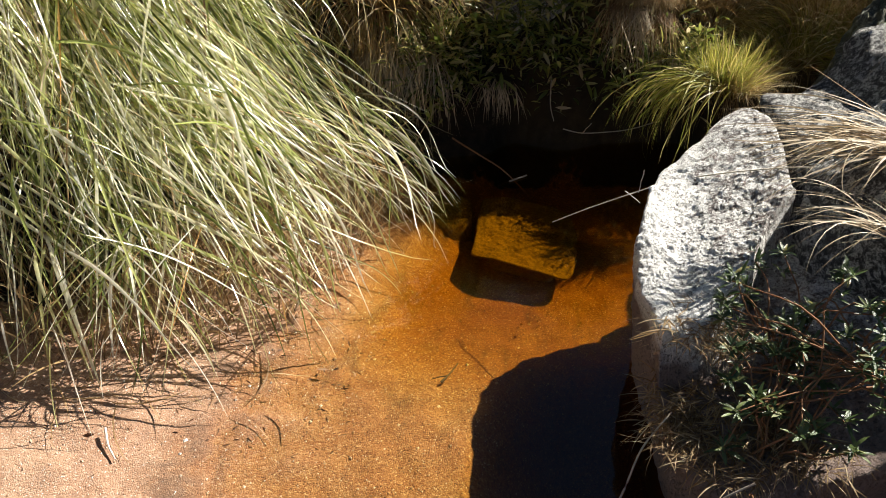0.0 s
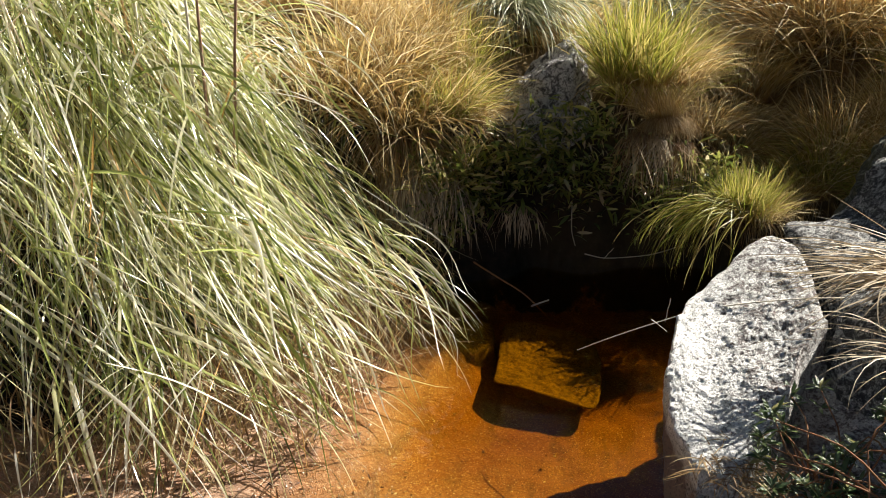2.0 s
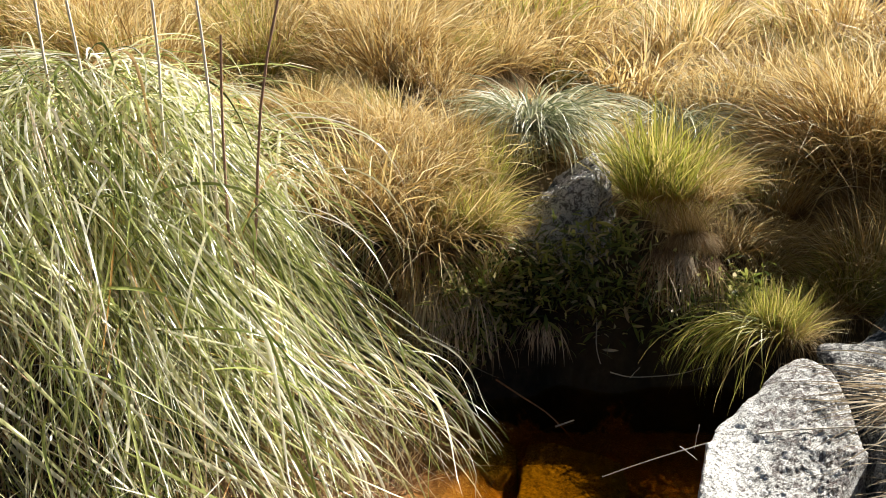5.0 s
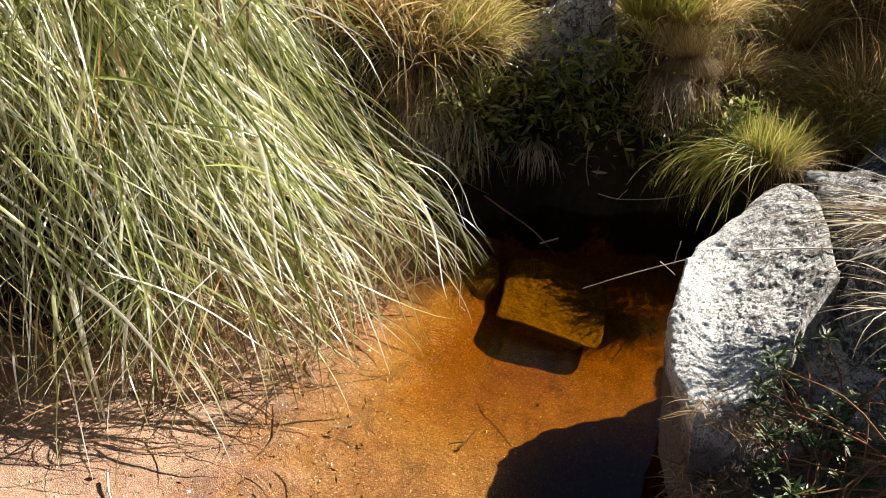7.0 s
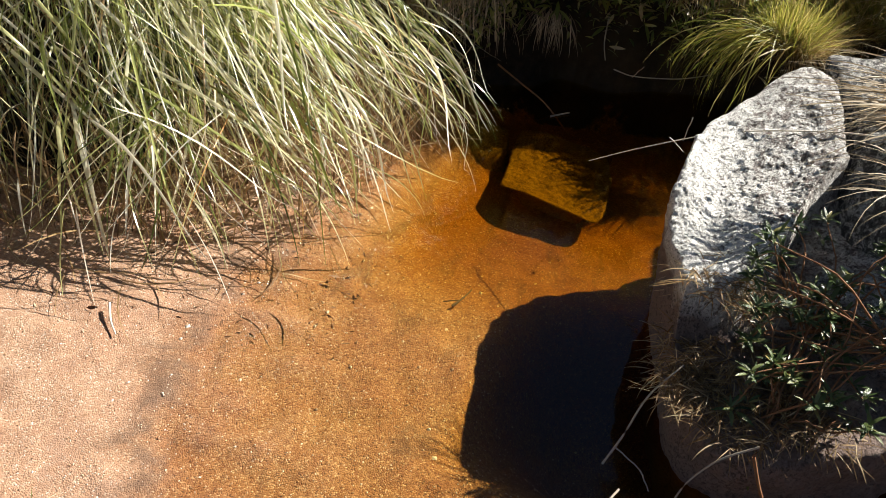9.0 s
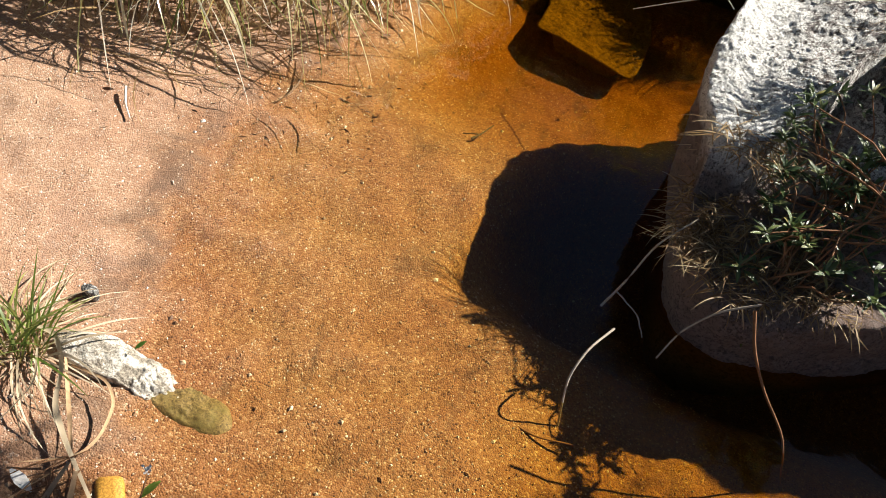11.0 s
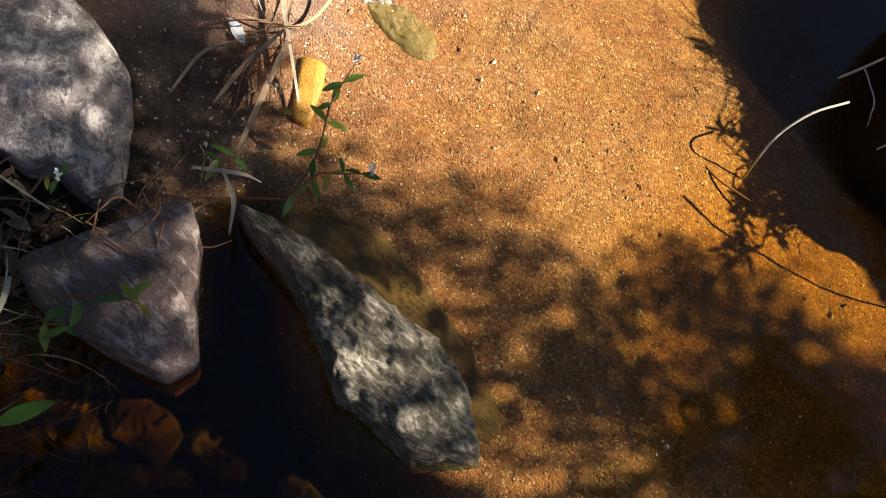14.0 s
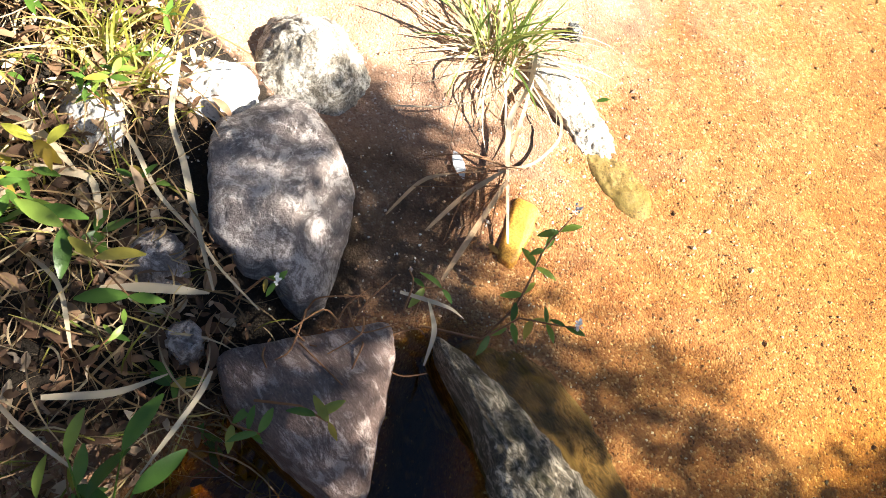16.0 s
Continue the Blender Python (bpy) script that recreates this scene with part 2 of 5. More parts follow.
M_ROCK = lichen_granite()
M_LEDGE = rock_material("grey_granite", (0.05, 0.046, 0.045), (0.19, 0.18, 0.172), (0.8, 0.79, 0.75), 0.46, 2.4, relief=2.2, pits=(0.05, 0.048, 0.046))
M_BOULDER = rock_material("smooth_granite", (0.14, 0.11, 0.095), (0.36, 0.295, 0.265), (0.64, 0.56, 0.51), 0.45, 1.8, rough=0.7, relief=1.3, grain=False, speck=0.6)
M_PALE = rock_material("bleached_stone", (0.5, 0.46, 0.42), (0.72, 0.68, 0.63), (0.8, 0.77, 0.72), 0.5, 1.4, rough=0.8, relief=0.5)
M_TRI = rock_material("purple_grey_stone", (0.1, 0.062, 0.05), (0.29, 0.195, 0.16), (0.5, 0.4, 0.35), 0.35, 1.6, rough=0.45, spec=0.5, relief=1.3, grain=False, speck=0.7, stretch=(0.7, 1.6, 1.0))
M_SCHIST = rock_material("banded_schist", (0.035, 0.028, 0.02), (0.34, 0.27, 0.175), (0.7, 0.6, 0.46), 0.45, 2.0, moss=(0.1, 0.085, 0.04), rough=0.62, stretch=(0.7, 1.7, 1.7), spec=0.4, relief=1.8)
M_SLAB = rock_material("pale_slab", (0.2, 0.165, 0.12), (0.44, 0.38, 0.3), (0.7, 0.65, 0.56), 0.5, 1.5, rough=0.7)
M_SUNK = rock_material("silted_stone", (0.2, 0.14, 0.06), (0.38, 0.28, 0.12), None, 0, 0.8, moss=(0.25, 0.19, 0.07), rough=0.8, relief=0.6)
M_AMBER = rock_material("amber_stone", (0.34, 0.15, 0.02), (0.66, 0.34, 0.06), None, 0, 2.0, rough=0.5, grain=False, relief=0.4)
M_ALGAE = rock_material("amber_algae_stone", (0.15, 0.1, 0.035), (0.34, 0.23, 0.085), None, 0, 1.5, moss=(0.2, 0.155, 0.05), rough=0.6, relief=0.6)
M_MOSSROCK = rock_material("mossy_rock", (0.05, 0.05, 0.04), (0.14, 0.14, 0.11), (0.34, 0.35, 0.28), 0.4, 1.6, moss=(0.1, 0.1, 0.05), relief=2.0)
M_BANKROCK = rock_material("bank_rock", (0.08, 0.068, 0.064), (0.25, 0.22, 0.21), (0.84, 0.8, 0.78), 0.55, 2.2, relief=2.0)
M_DROWNED = rock_material("drowned_rock", (0.1, 0.06, 0.02), (0.34, 0.205, 0.07), None, 0, 1.5, moss=(0.22, 0.14, 0.04), rough=0.6, stretch=(0.5, 2.4, 2.4), relief=1.2)
M_COBBLE = rock_material("wet_cobble", (0.035, 0.025, 0.011), (0.17, 0.125, 0.05), None, 0, 3.2, moss=(0.07, 0.05, 0.016), rough=0.5, spec=0.5)


def ground_material():
    k = Nodes("sand_and_soil")
    p = k.place()
    grain = k.cells(270, 1, p)
    g = k.node("SeparateColor", 0, Color=grain)
    g2 = k.node("SeparateColor", 1, Color=grain)
    sand = k.ramp(g, (0.0, (0.30, 0.155, 0.075)), (0.25, (0.42, 0.24, 0.13)), (0.6, (0.50, 0.31, 0.18)), (0.88, (0.56, 0.38, 0.25)), (0.955, (0.8, 0.68, 0.54)), (1.0, (0.95, 0.87, 0.76)))
    sand = k.mix(k.ramp(g2, (0.93, 0.0), (0.96, 0.75)), sand, (0.12, 0.06, 0.03))
    coarse = k.node("SeparateColor", 0, Color=k.cells(110, 1, p))
    sand = k.mix(k.ramp(coarse, (0.86, 0.0), (0.9, 0.35)), sand, (0.75, 0.55, 0.38))
    broad = k.noise(3.2, 5, 0.6, p)
    sand = k.mix(k.ramp(broad, (0.36, 0.7), (0.62, 0.0)), sand, (0.8, 0.62, 0.5), "MULTIPLY")
    silt = k.noise(5, 7, 0.7, k.node("Mapping", Vector=p, Scale=(2.2, 0.8, 1), Rotation=(0, 0, 0.35)), warp=0.6)
    sand = k.mix(k.ramp(silt, (0.54, 0.0), (0.68, 0.6)), sand, (0.14, 0.085, 0.06))
    sand = k.mix(1.0, sand, (0.86, 0.86, 0.86), "MULTIPLY")
    # dry sand above the water is paler and pinker, wet sand is deeper in tone
    wet = k.attribute("wet")
    sand = k.mix(wet, k.mix(0.45, sand, (0.43, 0.265, 0.185)), k.mix(1.0, sand, (0.79, 0.605, 0.4), "MULTIPLY"))
    line = k.math("MULTIPLY", k.math("MULTIPLY", wet, k.math("SUBTRACT", 1.0, wet)), 4.0)
    blotch = k.ramp(k.noise(7, 7, 0.7, p, warp=0.8), (0.42, 0.0), (0.6, 0.75))
    sand = k.mix(k.math("MULTIPLY", line, blotch), sand, (0.14, 0.085, 0.055))
    # soil colour taken near black, to hold the shade of the undercut bank
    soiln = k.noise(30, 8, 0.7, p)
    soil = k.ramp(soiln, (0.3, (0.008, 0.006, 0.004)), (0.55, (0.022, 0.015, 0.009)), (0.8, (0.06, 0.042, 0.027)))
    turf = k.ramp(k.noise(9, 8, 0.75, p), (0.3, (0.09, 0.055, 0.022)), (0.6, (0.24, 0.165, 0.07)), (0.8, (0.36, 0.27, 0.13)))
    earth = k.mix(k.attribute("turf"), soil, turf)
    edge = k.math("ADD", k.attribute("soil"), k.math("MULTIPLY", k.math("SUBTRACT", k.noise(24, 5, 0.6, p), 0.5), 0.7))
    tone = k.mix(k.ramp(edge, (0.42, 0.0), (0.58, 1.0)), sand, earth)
    # wet soil and leaf shade beside the boulder, put into the colour
    tone = k.mix(k.math("MULTIPLY", k.attribute("damp_shade"), k.ramp(k.noise(18, 7, 0.7, p), (0.3, 0.95), (0.65, 0.5))), tone, (0.06, 0.036, 0.02))
    # pool silt with dark shade and amber dapples put into its colour
    silt_shade = k.ramp(k.noise(26, 6, 0.7, p), (0.38, (0.014, 0.01, 0.005)), (0.54, (0.06, 0.038, 0.012)), (0.7, (0.26, 0.165, 0.04)))
    tone = k.mix(k.attribute("silt_shade"), tone, silt_shade)
    d = k.cells(270, 0, p)
    h = k.math("ADD", k.math("MULTIPLY", d, -0.6), k.math("MULTIPLY", k.noise(700, 2, 0.5, p), 0.4))
    n = k.bump(k.noise(14, 6, 0.6, p), 0.35, 0.02, k.bump(h, 0.8, 0.004))
    rough = k.math("MULTIPLY_ADD", wet, -0.35, 0.92)
    return k.finish(tone, rough, n, 0.3)


def water_material():
    """Clear tea-brown water: tint by its depth, mirror by the angle."""
    k = Nodes("clear_brown_water")
    deep = k.attribute("depth")
    tint = [k.math("EXPONENT", k.math("MULTIPLY", deep, -a)) for a in (2.8, 4.9, 14.5)]
    colour = k.node("CombineColor", 0, Red=tint[0], Green=tint[1], Blue=tint[2])
    p = k.place()
    ripple = k.bump(k.noise(9, 2, 0.5, k.node("Mapping", Vector=p, Scale=(1, 2.2, 1), Rotation=(0, 0, 0.6)), warp=0.5), 0.05, 0.02)
    clear = k.node("BsdfTransparent", Color=colour)
    gloss = k.node("BsdfAnisotropic", Color=(1, 1, 1), Roughness=0.015, Normal=ripple)
    facing = k.node("LayerWeight", "Facing", Blend=0.5, Normal=ripple)
    f = k.math("MULTIPLY_ADD", k.math("POWER", facing, 5.0), 0.97, 0.03)
    mixed = k.node("MixShader", Fac=f)
    k.t.links.new(clear, mixed.node.inputs[1])
    k.t.links.new(gloss, mixed.node.inputs[2])
    k.t.links.new(mixed, k.out.inputs[0])
    return k.m


M_GROUND, M_WATER = ground_material(), water_material()


# ---- mesh helpers ----
def mesh_of(name, verts, faces, material, smooth=True, **fields):
    """A mesh from arrays, with point fields that its material reads."""
    me = bpy.data.meshes.new(name)
    verts = np.asarray(verts, float)
    faces = np.asarray(faces, int)
    me.vertices.add(len(verts))
    me.vertices.foreach_set("co", verts.ravel())
    me.loops.add(faces.size)
    me.loops.foreach_set("vertex_index", faces.ravel())
    me.polygons.add(len(faces))
    me.polygons.foreach_set("loop_start", np.arange(len(faces)) * faces.shape[1])
    me.polygons.foreach_set("loop_total", np.full(len(faces), faces.shape[1]))
    me.polygons.foreach_set("use_smooth", np.full(len(faces), smooth))
    me.update(calc_edges=True)
    for key, values in fields.items():
        me.attributes.new(key, "FLOAT", "POINT").data.foreach_set("value", np.asarray(values, float).ravel())
    me.materials.append(material)
    return me


def part(name, data, parent, label=""):
    ob = new(name, data)
    ob.parent = parent
    return tagged(ob, label)


def thing(name, at, label, category, group="", kind="", data=None):
    ob = new(name, data)
    ob.location = at
    return tagged(ob, label, category, group, kind)


def rng(seed):
    return np.random.default_rng(seed)


def ease(v, a, b):
    s = np.clip((np.asarray(v, float) - a) / (b - a), 0, 1)
    return s * s * (3 - 2 * s)


def ripple(x, y, size, seed=0):
    """Smooth cheap relief from crossed waves, -1 to 1."""
    r = rng(seed + 77)
    out = 0
    for n in range(7):
        a, ph, f = r.uniform(0, 6.28), r.uniform(0, 6.28), r.uniform(0.6, 1.9)
        u = x * math.cos(a) + y * math.sin(a)
        v = -x * math.sin(a) + y * math.cos(a)
        out = out + np.sin(u * f * 6.28 / size + ph + 1.3 * np.sin(v * f * 4.1 / size + ph * 2))
    return out / 4.5


# ---- ground ----
def shore(y):
    return np.interp(y, [-0.6, -0.2, 0.1, 0.3, 0.6, 0.9, 1.2, 1.6, 2.0, 2.6, 3.2], [-0.5, -0.52, -0.55, -0.62, -0.62, -0.72, -0.84, -0.86, -0.8, -0.72, -0.7])


def bank_line(x):
    """Where the far bank rises out of the pool."""
    return np.interp(x, [-6, -2.2, -1.2, -0.7, -0.2, 0.3, 0.52, 0.7, 1.0, 1.6, 2.5, 6], [2.2, 2.6, 2.9, 3.05, 3.25, 3.35, 3.36, 3.2, 3.05, 2.65, 1.0, -0.6])


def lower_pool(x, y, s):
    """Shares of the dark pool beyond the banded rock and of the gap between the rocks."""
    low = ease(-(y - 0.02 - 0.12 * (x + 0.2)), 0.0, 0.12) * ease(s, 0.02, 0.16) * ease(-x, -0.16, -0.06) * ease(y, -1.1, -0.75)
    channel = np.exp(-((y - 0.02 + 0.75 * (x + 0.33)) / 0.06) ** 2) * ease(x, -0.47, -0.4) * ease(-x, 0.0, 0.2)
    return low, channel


def ground_height(x, y):
    x, y = np.asarray(x, float), np.asarray(y, float)
    s = x - shore(y) + 0.05 * ripple(x, y, 0.7, 3)
    dry = 0.05 * (1 - np.exp(np.minimum(s, 0) / 0.35)) + 0.25 * ease(-s, 1.0, 5.0)
    wet = -0.042 * (1 - np.exp(-np.maximum(s, 0) / 0.5))
    z = np.where(s < 0, dry, wet)
    z = z - 0.15 * ease(y, 1.45, 2.4) * ease(s, 0.05, 0.5)
    # bed sunk inside the boulder's shadow, so the depth tint darkens that shade
    z = z - 0.4 * ease(x + 0.15 * (1.3 - y), -0.22, 0.1) * ease(y, 1.05, 1.5) * ease(-y, -1.95, -1.55) - 0.07 * ease(x, -0.05, 0.4) * ease(y, 0.2, 0.6) * ease(-y, -2.1, -1.6)
    # lower pool beyond the banded rock
    low, channel = lower_pool(x, y, s)
    z = z - 0.17 * low - 0.26 * channel + 0.022 * low * ripple(x, y, 0.16, 31)
    # littered bank beside the small boulders
    z = z + (0.06 * ease(-x, 0.5, 0.75) + 0.05 * ease(-x, 0.8, 1.4)) * ease(-y, -0.25, 0.1)
    wob = 0.2 * ripple(x, y, 1.3, 21)
    z = z + 0.3 * ease(-y + wob, 0.65, 1.1) + 0.25 * ease(x + wob, 1.3, 1.9) * ease(-y + wob, -0.9, 0.2)
    # far bank, then the slope behind it
    b = y - bank_line(x) - 0.07 * ripple(x, y, 0.6, 9)
    z = z + (0.62 * ease(b, 0.0, 0.2) + 0.25 * ease(b, 0.15, 0.75)) * (1 + 0.12 * ease(-x, -0.42, -0.15)) * (1 - 0.5 * ease(x, 0.45, 0.8) * ease(-b, -1.6, -0.6))
    far = np.maximum(b - 0.5, 0)
    z = z + 0.15 * np.minimum(far, 3) + 0.3 * np.maximum(far - 3, 0) * ease(far, 3, 30) + 0.12 * ripple(x, y, 2.3, 5) * ease(far, 0.2, 2.5)
    away = np.maximum(np.hypot(x, y - 1.5) - 14, 0)
    z = z + 0.03 * away * ripple(x, y, 60, 8)
    return z + 0.006 * ripple(x, y, 0.23, 1) + 0.003 * ripple(x, y, 0.09, 2)


def axis(a, b, step, reach):
    core = np.arange(a, b, step)
    grow = step * np.cumprod(np.full(60, 1.17))
    out = np.cumsum(grow)
    out = out[out < reach]
    return np.concatenate([a - out[::-1], core, core[-1] + out])


def grid_faces(nx, ny):
    i = np.arange(nx * ny).reshape(ny, nx)
    return np.stack([i[:-1, :-1], i[:-1, 1:], i[1:, 1:], i[1:, :-1]], -1).reshape(-1, 4)


def build_ground():
    xs, ys = axis(-1.7, 1.5, 0.018, 700), axis(-0.7, 3.7, 0.018, 700)
    x, y = np.meshgrid(xs, ys)
    z = ground_height(x, y)
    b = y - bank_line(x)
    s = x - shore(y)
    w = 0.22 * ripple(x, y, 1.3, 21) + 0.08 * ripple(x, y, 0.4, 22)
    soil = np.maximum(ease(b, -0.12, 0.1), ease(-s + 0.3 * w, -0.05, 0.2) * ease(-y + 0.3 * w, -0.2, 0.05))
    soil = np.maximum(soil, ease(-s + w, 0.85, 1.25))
    soil = np.maximum(soil, ease(-s, 0.35, 0.9) * ease(y + 0.6 * w, 1.6, 2.0))
    soil = np.maximum(soil, ease(x + w, 1.25, 1.6))
    soil = np.maximum(soil, ease(-y + 0.6 * w, 0.4, 0.65))
    silt_shade = np.clip(sum(lower_pool(x, y, s)), 0, 1)
    damp_shade = ease(np.exp(-((x + 0.66) / 0.17) ** 2 - ((y - 0.15) / 0.17) ** 2) + 0.5 * w, 0.2, 0.7)
    turf = np.maximum(ease(b, 0.3, 0.8), ease(np.hypot(x + 0.2, y - 1.0) + 1.5 * w, 2.4, 3.6))
    wet = ease(-z, -0.022, 0.004)
    me = mesh_of("ground", np.stack([x, y, z], -1).reshape(-1, 3), grid_faces(len(xs), len(ys)), M_GROUND, soil=soil, turf=turf, wet=wet, silt_shade=silt_shade, damp_shade=damp_shade)
    tagged(new("ground", me), "coarse orange sand, bank soil with shade in its colour and grassy slope", "ground", kind="structure")


def build_water():
    xs, ys = np.arange(-1.4, 1.9, 0.03), np.arange(-1.1, 3.6, 0.03)
    x, y = np.meshgrid(xs, ys)
    depth = np.maximum(-ground_height(x, y), 0)
    me = mesh_of("water", np.stack([x, y, np.zeros_like(x)], -1).reshape(-1, 3), grid_faces(len(xs), len(ys)), M_WATER, depth=depth)
    tagged(new("water", me), "still shallow tea-coloured water over orange sand", "water", kind="structure")


build_ground()
build_water()


# ---- rocks ----
def stone_mesh(name, outline, top, low, material, seed, lump=0.02, grit=0.004, rounding=0.12, under=0.0, around=120, rings=36, sides=16, centre=None, crag=0.0, cut=1.3):
    """A stone from its plan outline, a top surface top(x, y), and flanks that go down to z = low.
    under: how far the flanks draw in towards the foot. rounding: share of the plan that rolls over into the flank."""
    o = np.array(outline, float)
    c = (o.max(0) + o.min(0)) / 2 if centre is None else np.array(centre, float)
    f = np.linspace(0, 1, 60, endpoint=False)[:, None]
    d = np.concatenate([a + (b - a) * f for a, b in zip(o, np.roll(o, -1, axis=0))]) - c
    ang = np.arctan2(d[:, 1], d[:, 0])
    order = np.argsort(ang)
    ang, rad = ang[order], np.hypot(d[:, 0], d[:, 1])[order]
    th = np.linspace(-math.pi, math.pi, around, endpoint=False)
    r = np.interp(th, np.concatenate([ang - 2 * math.pi, ang, ang + 2 * math.pi]), np.tile(rad, 3))
    for _ in range(max(1, around // 60)):
        r = (np.roll(r, 1) + 2 * r + np.roll(r, -1)) / 4
    rows = []
    for k in range(rings + 1):
        f = (k / rings) ** 0.8
        x, y = c[0] + r * f * np.cos(th), c[1] + r * f * np.sin(th)
        z = top(x, y)
        roll = np.clip((f - (1 - rounding)) / rounding, 0, 1)
        z = z - (1 - np.sqrt(np.maximum(0, 1 - (0.96 * roll) ** 2))) * 0.6 * rounding * r.mean()
        rows.append(np.stack([x, y, z], -1))
    edge = rows[-1]
    for k in range(1, sides + 1):
        f = k / sides
        pull = 1 + 0.05 * math.sin(math.pi * f) - under * f ** cut
        x, y = c[0] + r * pull * np.cos(th), c[1] + r * pull * np.sin(th)
        rows.append(np.stack([x, y, edge[:, 2] * (1 - f) + np.minimum(low, edge[:, 2] - 0.01) * f], -1))
    v = np.array(rows)
    n = len(rows)
    flat = v.reshape(-1, 3)
    out = np.zeros(len(flat))
    for i, q in enumerate(flat):
        w = Vector((q[0] + seed * 3.1, q[1] - seed * 1.7, q[2]))
        out[i] = lump * noise.fractal(w * 4.0, 1.1, 2.1, 2) + grit * 1.6 * noise.fractal(w * 34.0, 0.8, 2.0, 4) + grit * noise.noise(w * 95.0)
        if crag:
            out[i] += crag * (noise.ridged_multi_fractal(w * 7.0, 0.9, 2.2, 5, 1.0, 2.0) - 1.1)
    way = flat - np.array([c[0], c[1], flat[:, 2].mean()])
    up = np.zeros_like(flat)
    up[:, 2] = 1
    k = np.repeat(np.arange(n), around)
    side = np.clip((k - rings * 0.85) / (rings * 0.15 + 1), 0, 1)[:, None]
    way = way / np.maximum(np.linalg.norm(way, axis=1), 1e-6)[:, None]
    flat = flat + out[:, None] * (up * (1 - side) + way * side)
    i = np.arange(n * around).reshape(n, around)
    j = np.roll(i, -1, axis=1)
    faces = np.stack([i[:-1], i[1:], j[1:], j[:-1]], -1).reshape(-1, 4)
    return mesh_of(name, flat, faces, material)


def stone(name, label, outline, top, low, material, seed, category="rock", group="", **more):
    me = stone_mesh(name, outline, top, low, material, seed, **more)
    return thing(name, (0, 0, 0), label, category, group, "", me)


def face_plane(x, y):
    return 0.36 + 0.34 * (x - 0.226) + 0.089 * (y - 1.74) + 0.03 * ease(-x, -0.36, -0.25) + 0.035 * np.exp(-((x - 0.24) / 0.06) ** 2 - ((y - 1.96) / 0.08) ** 2)


def face_top(x, y):
    """The big boulder: a lit slanting face behind, a lower shoulder in front."""
    low = np.minimum(0.245 + 0.34 * np.maximum(x - 0.29, 0), 0.165 + 0.36 * (y - 1.2) + 0.12 * np.maximum(x - 0.3, 0)) + 0.012 * ripple(x, y, 0.3, 61)
    step = ease(y - np.interp(x, [0.2, 0.37, 0.44, 0.5, 0.57, 0.7], [1.45, 1.48, 1.56, 1.67, 1.86, 2.0]), -0.05, 0.01)
    return low * (1 - step) + np.maximum(face_plane(x, y), low) * step


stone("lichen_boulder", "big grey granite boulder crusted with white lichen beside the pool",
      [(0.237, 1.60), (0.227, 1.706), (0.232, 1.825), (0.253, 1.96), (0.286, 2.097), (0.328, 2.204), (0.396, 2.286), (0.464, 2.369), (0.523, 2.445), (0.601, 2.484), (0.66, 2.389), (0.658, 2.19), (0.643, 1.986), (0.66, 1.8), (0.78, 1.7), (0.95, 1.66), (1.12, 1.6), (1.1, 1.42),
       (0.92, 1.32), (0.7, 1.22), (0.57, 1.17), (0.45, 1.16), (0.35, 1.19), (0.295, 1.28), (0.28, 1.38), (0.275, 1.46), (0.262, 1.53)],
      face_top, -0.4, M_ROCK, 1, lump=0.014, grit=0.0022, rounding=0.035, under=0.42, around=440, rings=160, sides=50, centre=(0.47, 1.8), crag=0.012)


def ledge_top(x, y):
    dx = np.clip(x - 0.68, 0, 0.3)
    return 0.35 + 0.27 * (np.minimum(x, 1.0) - 0.27) + 0.17 * (y - 1.72) + 0.9 * dx * ease(y, 1.45, 1.8) - 0.4 * np.minimum(dx / 0.2, 1) * np.maximum(y - 1.9, 0) + 0.03 * np.sin(9 * x + 4 * y) + 0.05 * ease(x, 0.78, 0.92) * ease(y, 2.3, 2.65)


stone("rock_ledge", "dark grey lichen-spotted granite ledge above the pool",
      [(0.64, 2.53), (0.72, 2.59), (0.82, 2.64), (0.97, 2.72), (1.2, 2.9), (1.7, 3.0), (2.3, 2.3), (2.2, 1.9), (1.5, 1.75), (1.0, 1.58), (0.84, 1.6), (0.72, 1.8), (0.68, 1.95), (0.695, 2.15), (0.69, 2.38)],
      ledge_top, -0.1, M_LEDGE, 2, lump=0.045, grit=0.005, rounding=0.06, under=-0.02, around=320, rings=110, sides=30, crag=0.015)

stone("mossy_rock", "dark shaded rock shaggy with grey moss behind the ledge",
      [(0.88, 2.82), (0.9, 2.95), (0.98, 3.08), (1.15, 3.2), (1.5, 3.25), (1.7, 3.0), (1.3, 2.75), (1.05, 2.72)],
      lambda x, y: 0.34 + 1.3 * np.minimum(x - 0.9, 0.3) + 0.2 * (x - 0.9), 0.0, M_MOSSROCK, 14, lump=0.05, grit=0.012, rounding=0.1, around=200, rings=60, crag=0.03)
stone("submerged_stone", "flat silt-covered angular stone lying under the water",
      [(-0.3, 2.93), (-0.16, 2.95), (0.0, 2.94), (0.07, 2.88), (0.1, 2.7), (0.09, 2.45), (0.06, 2.385), (-0.1, 2.42), (-0.3, 2.465)],
      lambda x, y: -0.06 - 0.14 * np.maximum(x + 0.2, 0), -0.32, M_SUNK, 3, lump=0.012, grit=0.003, rounding=0.05, under=0.62, around=160, cut=0.4)
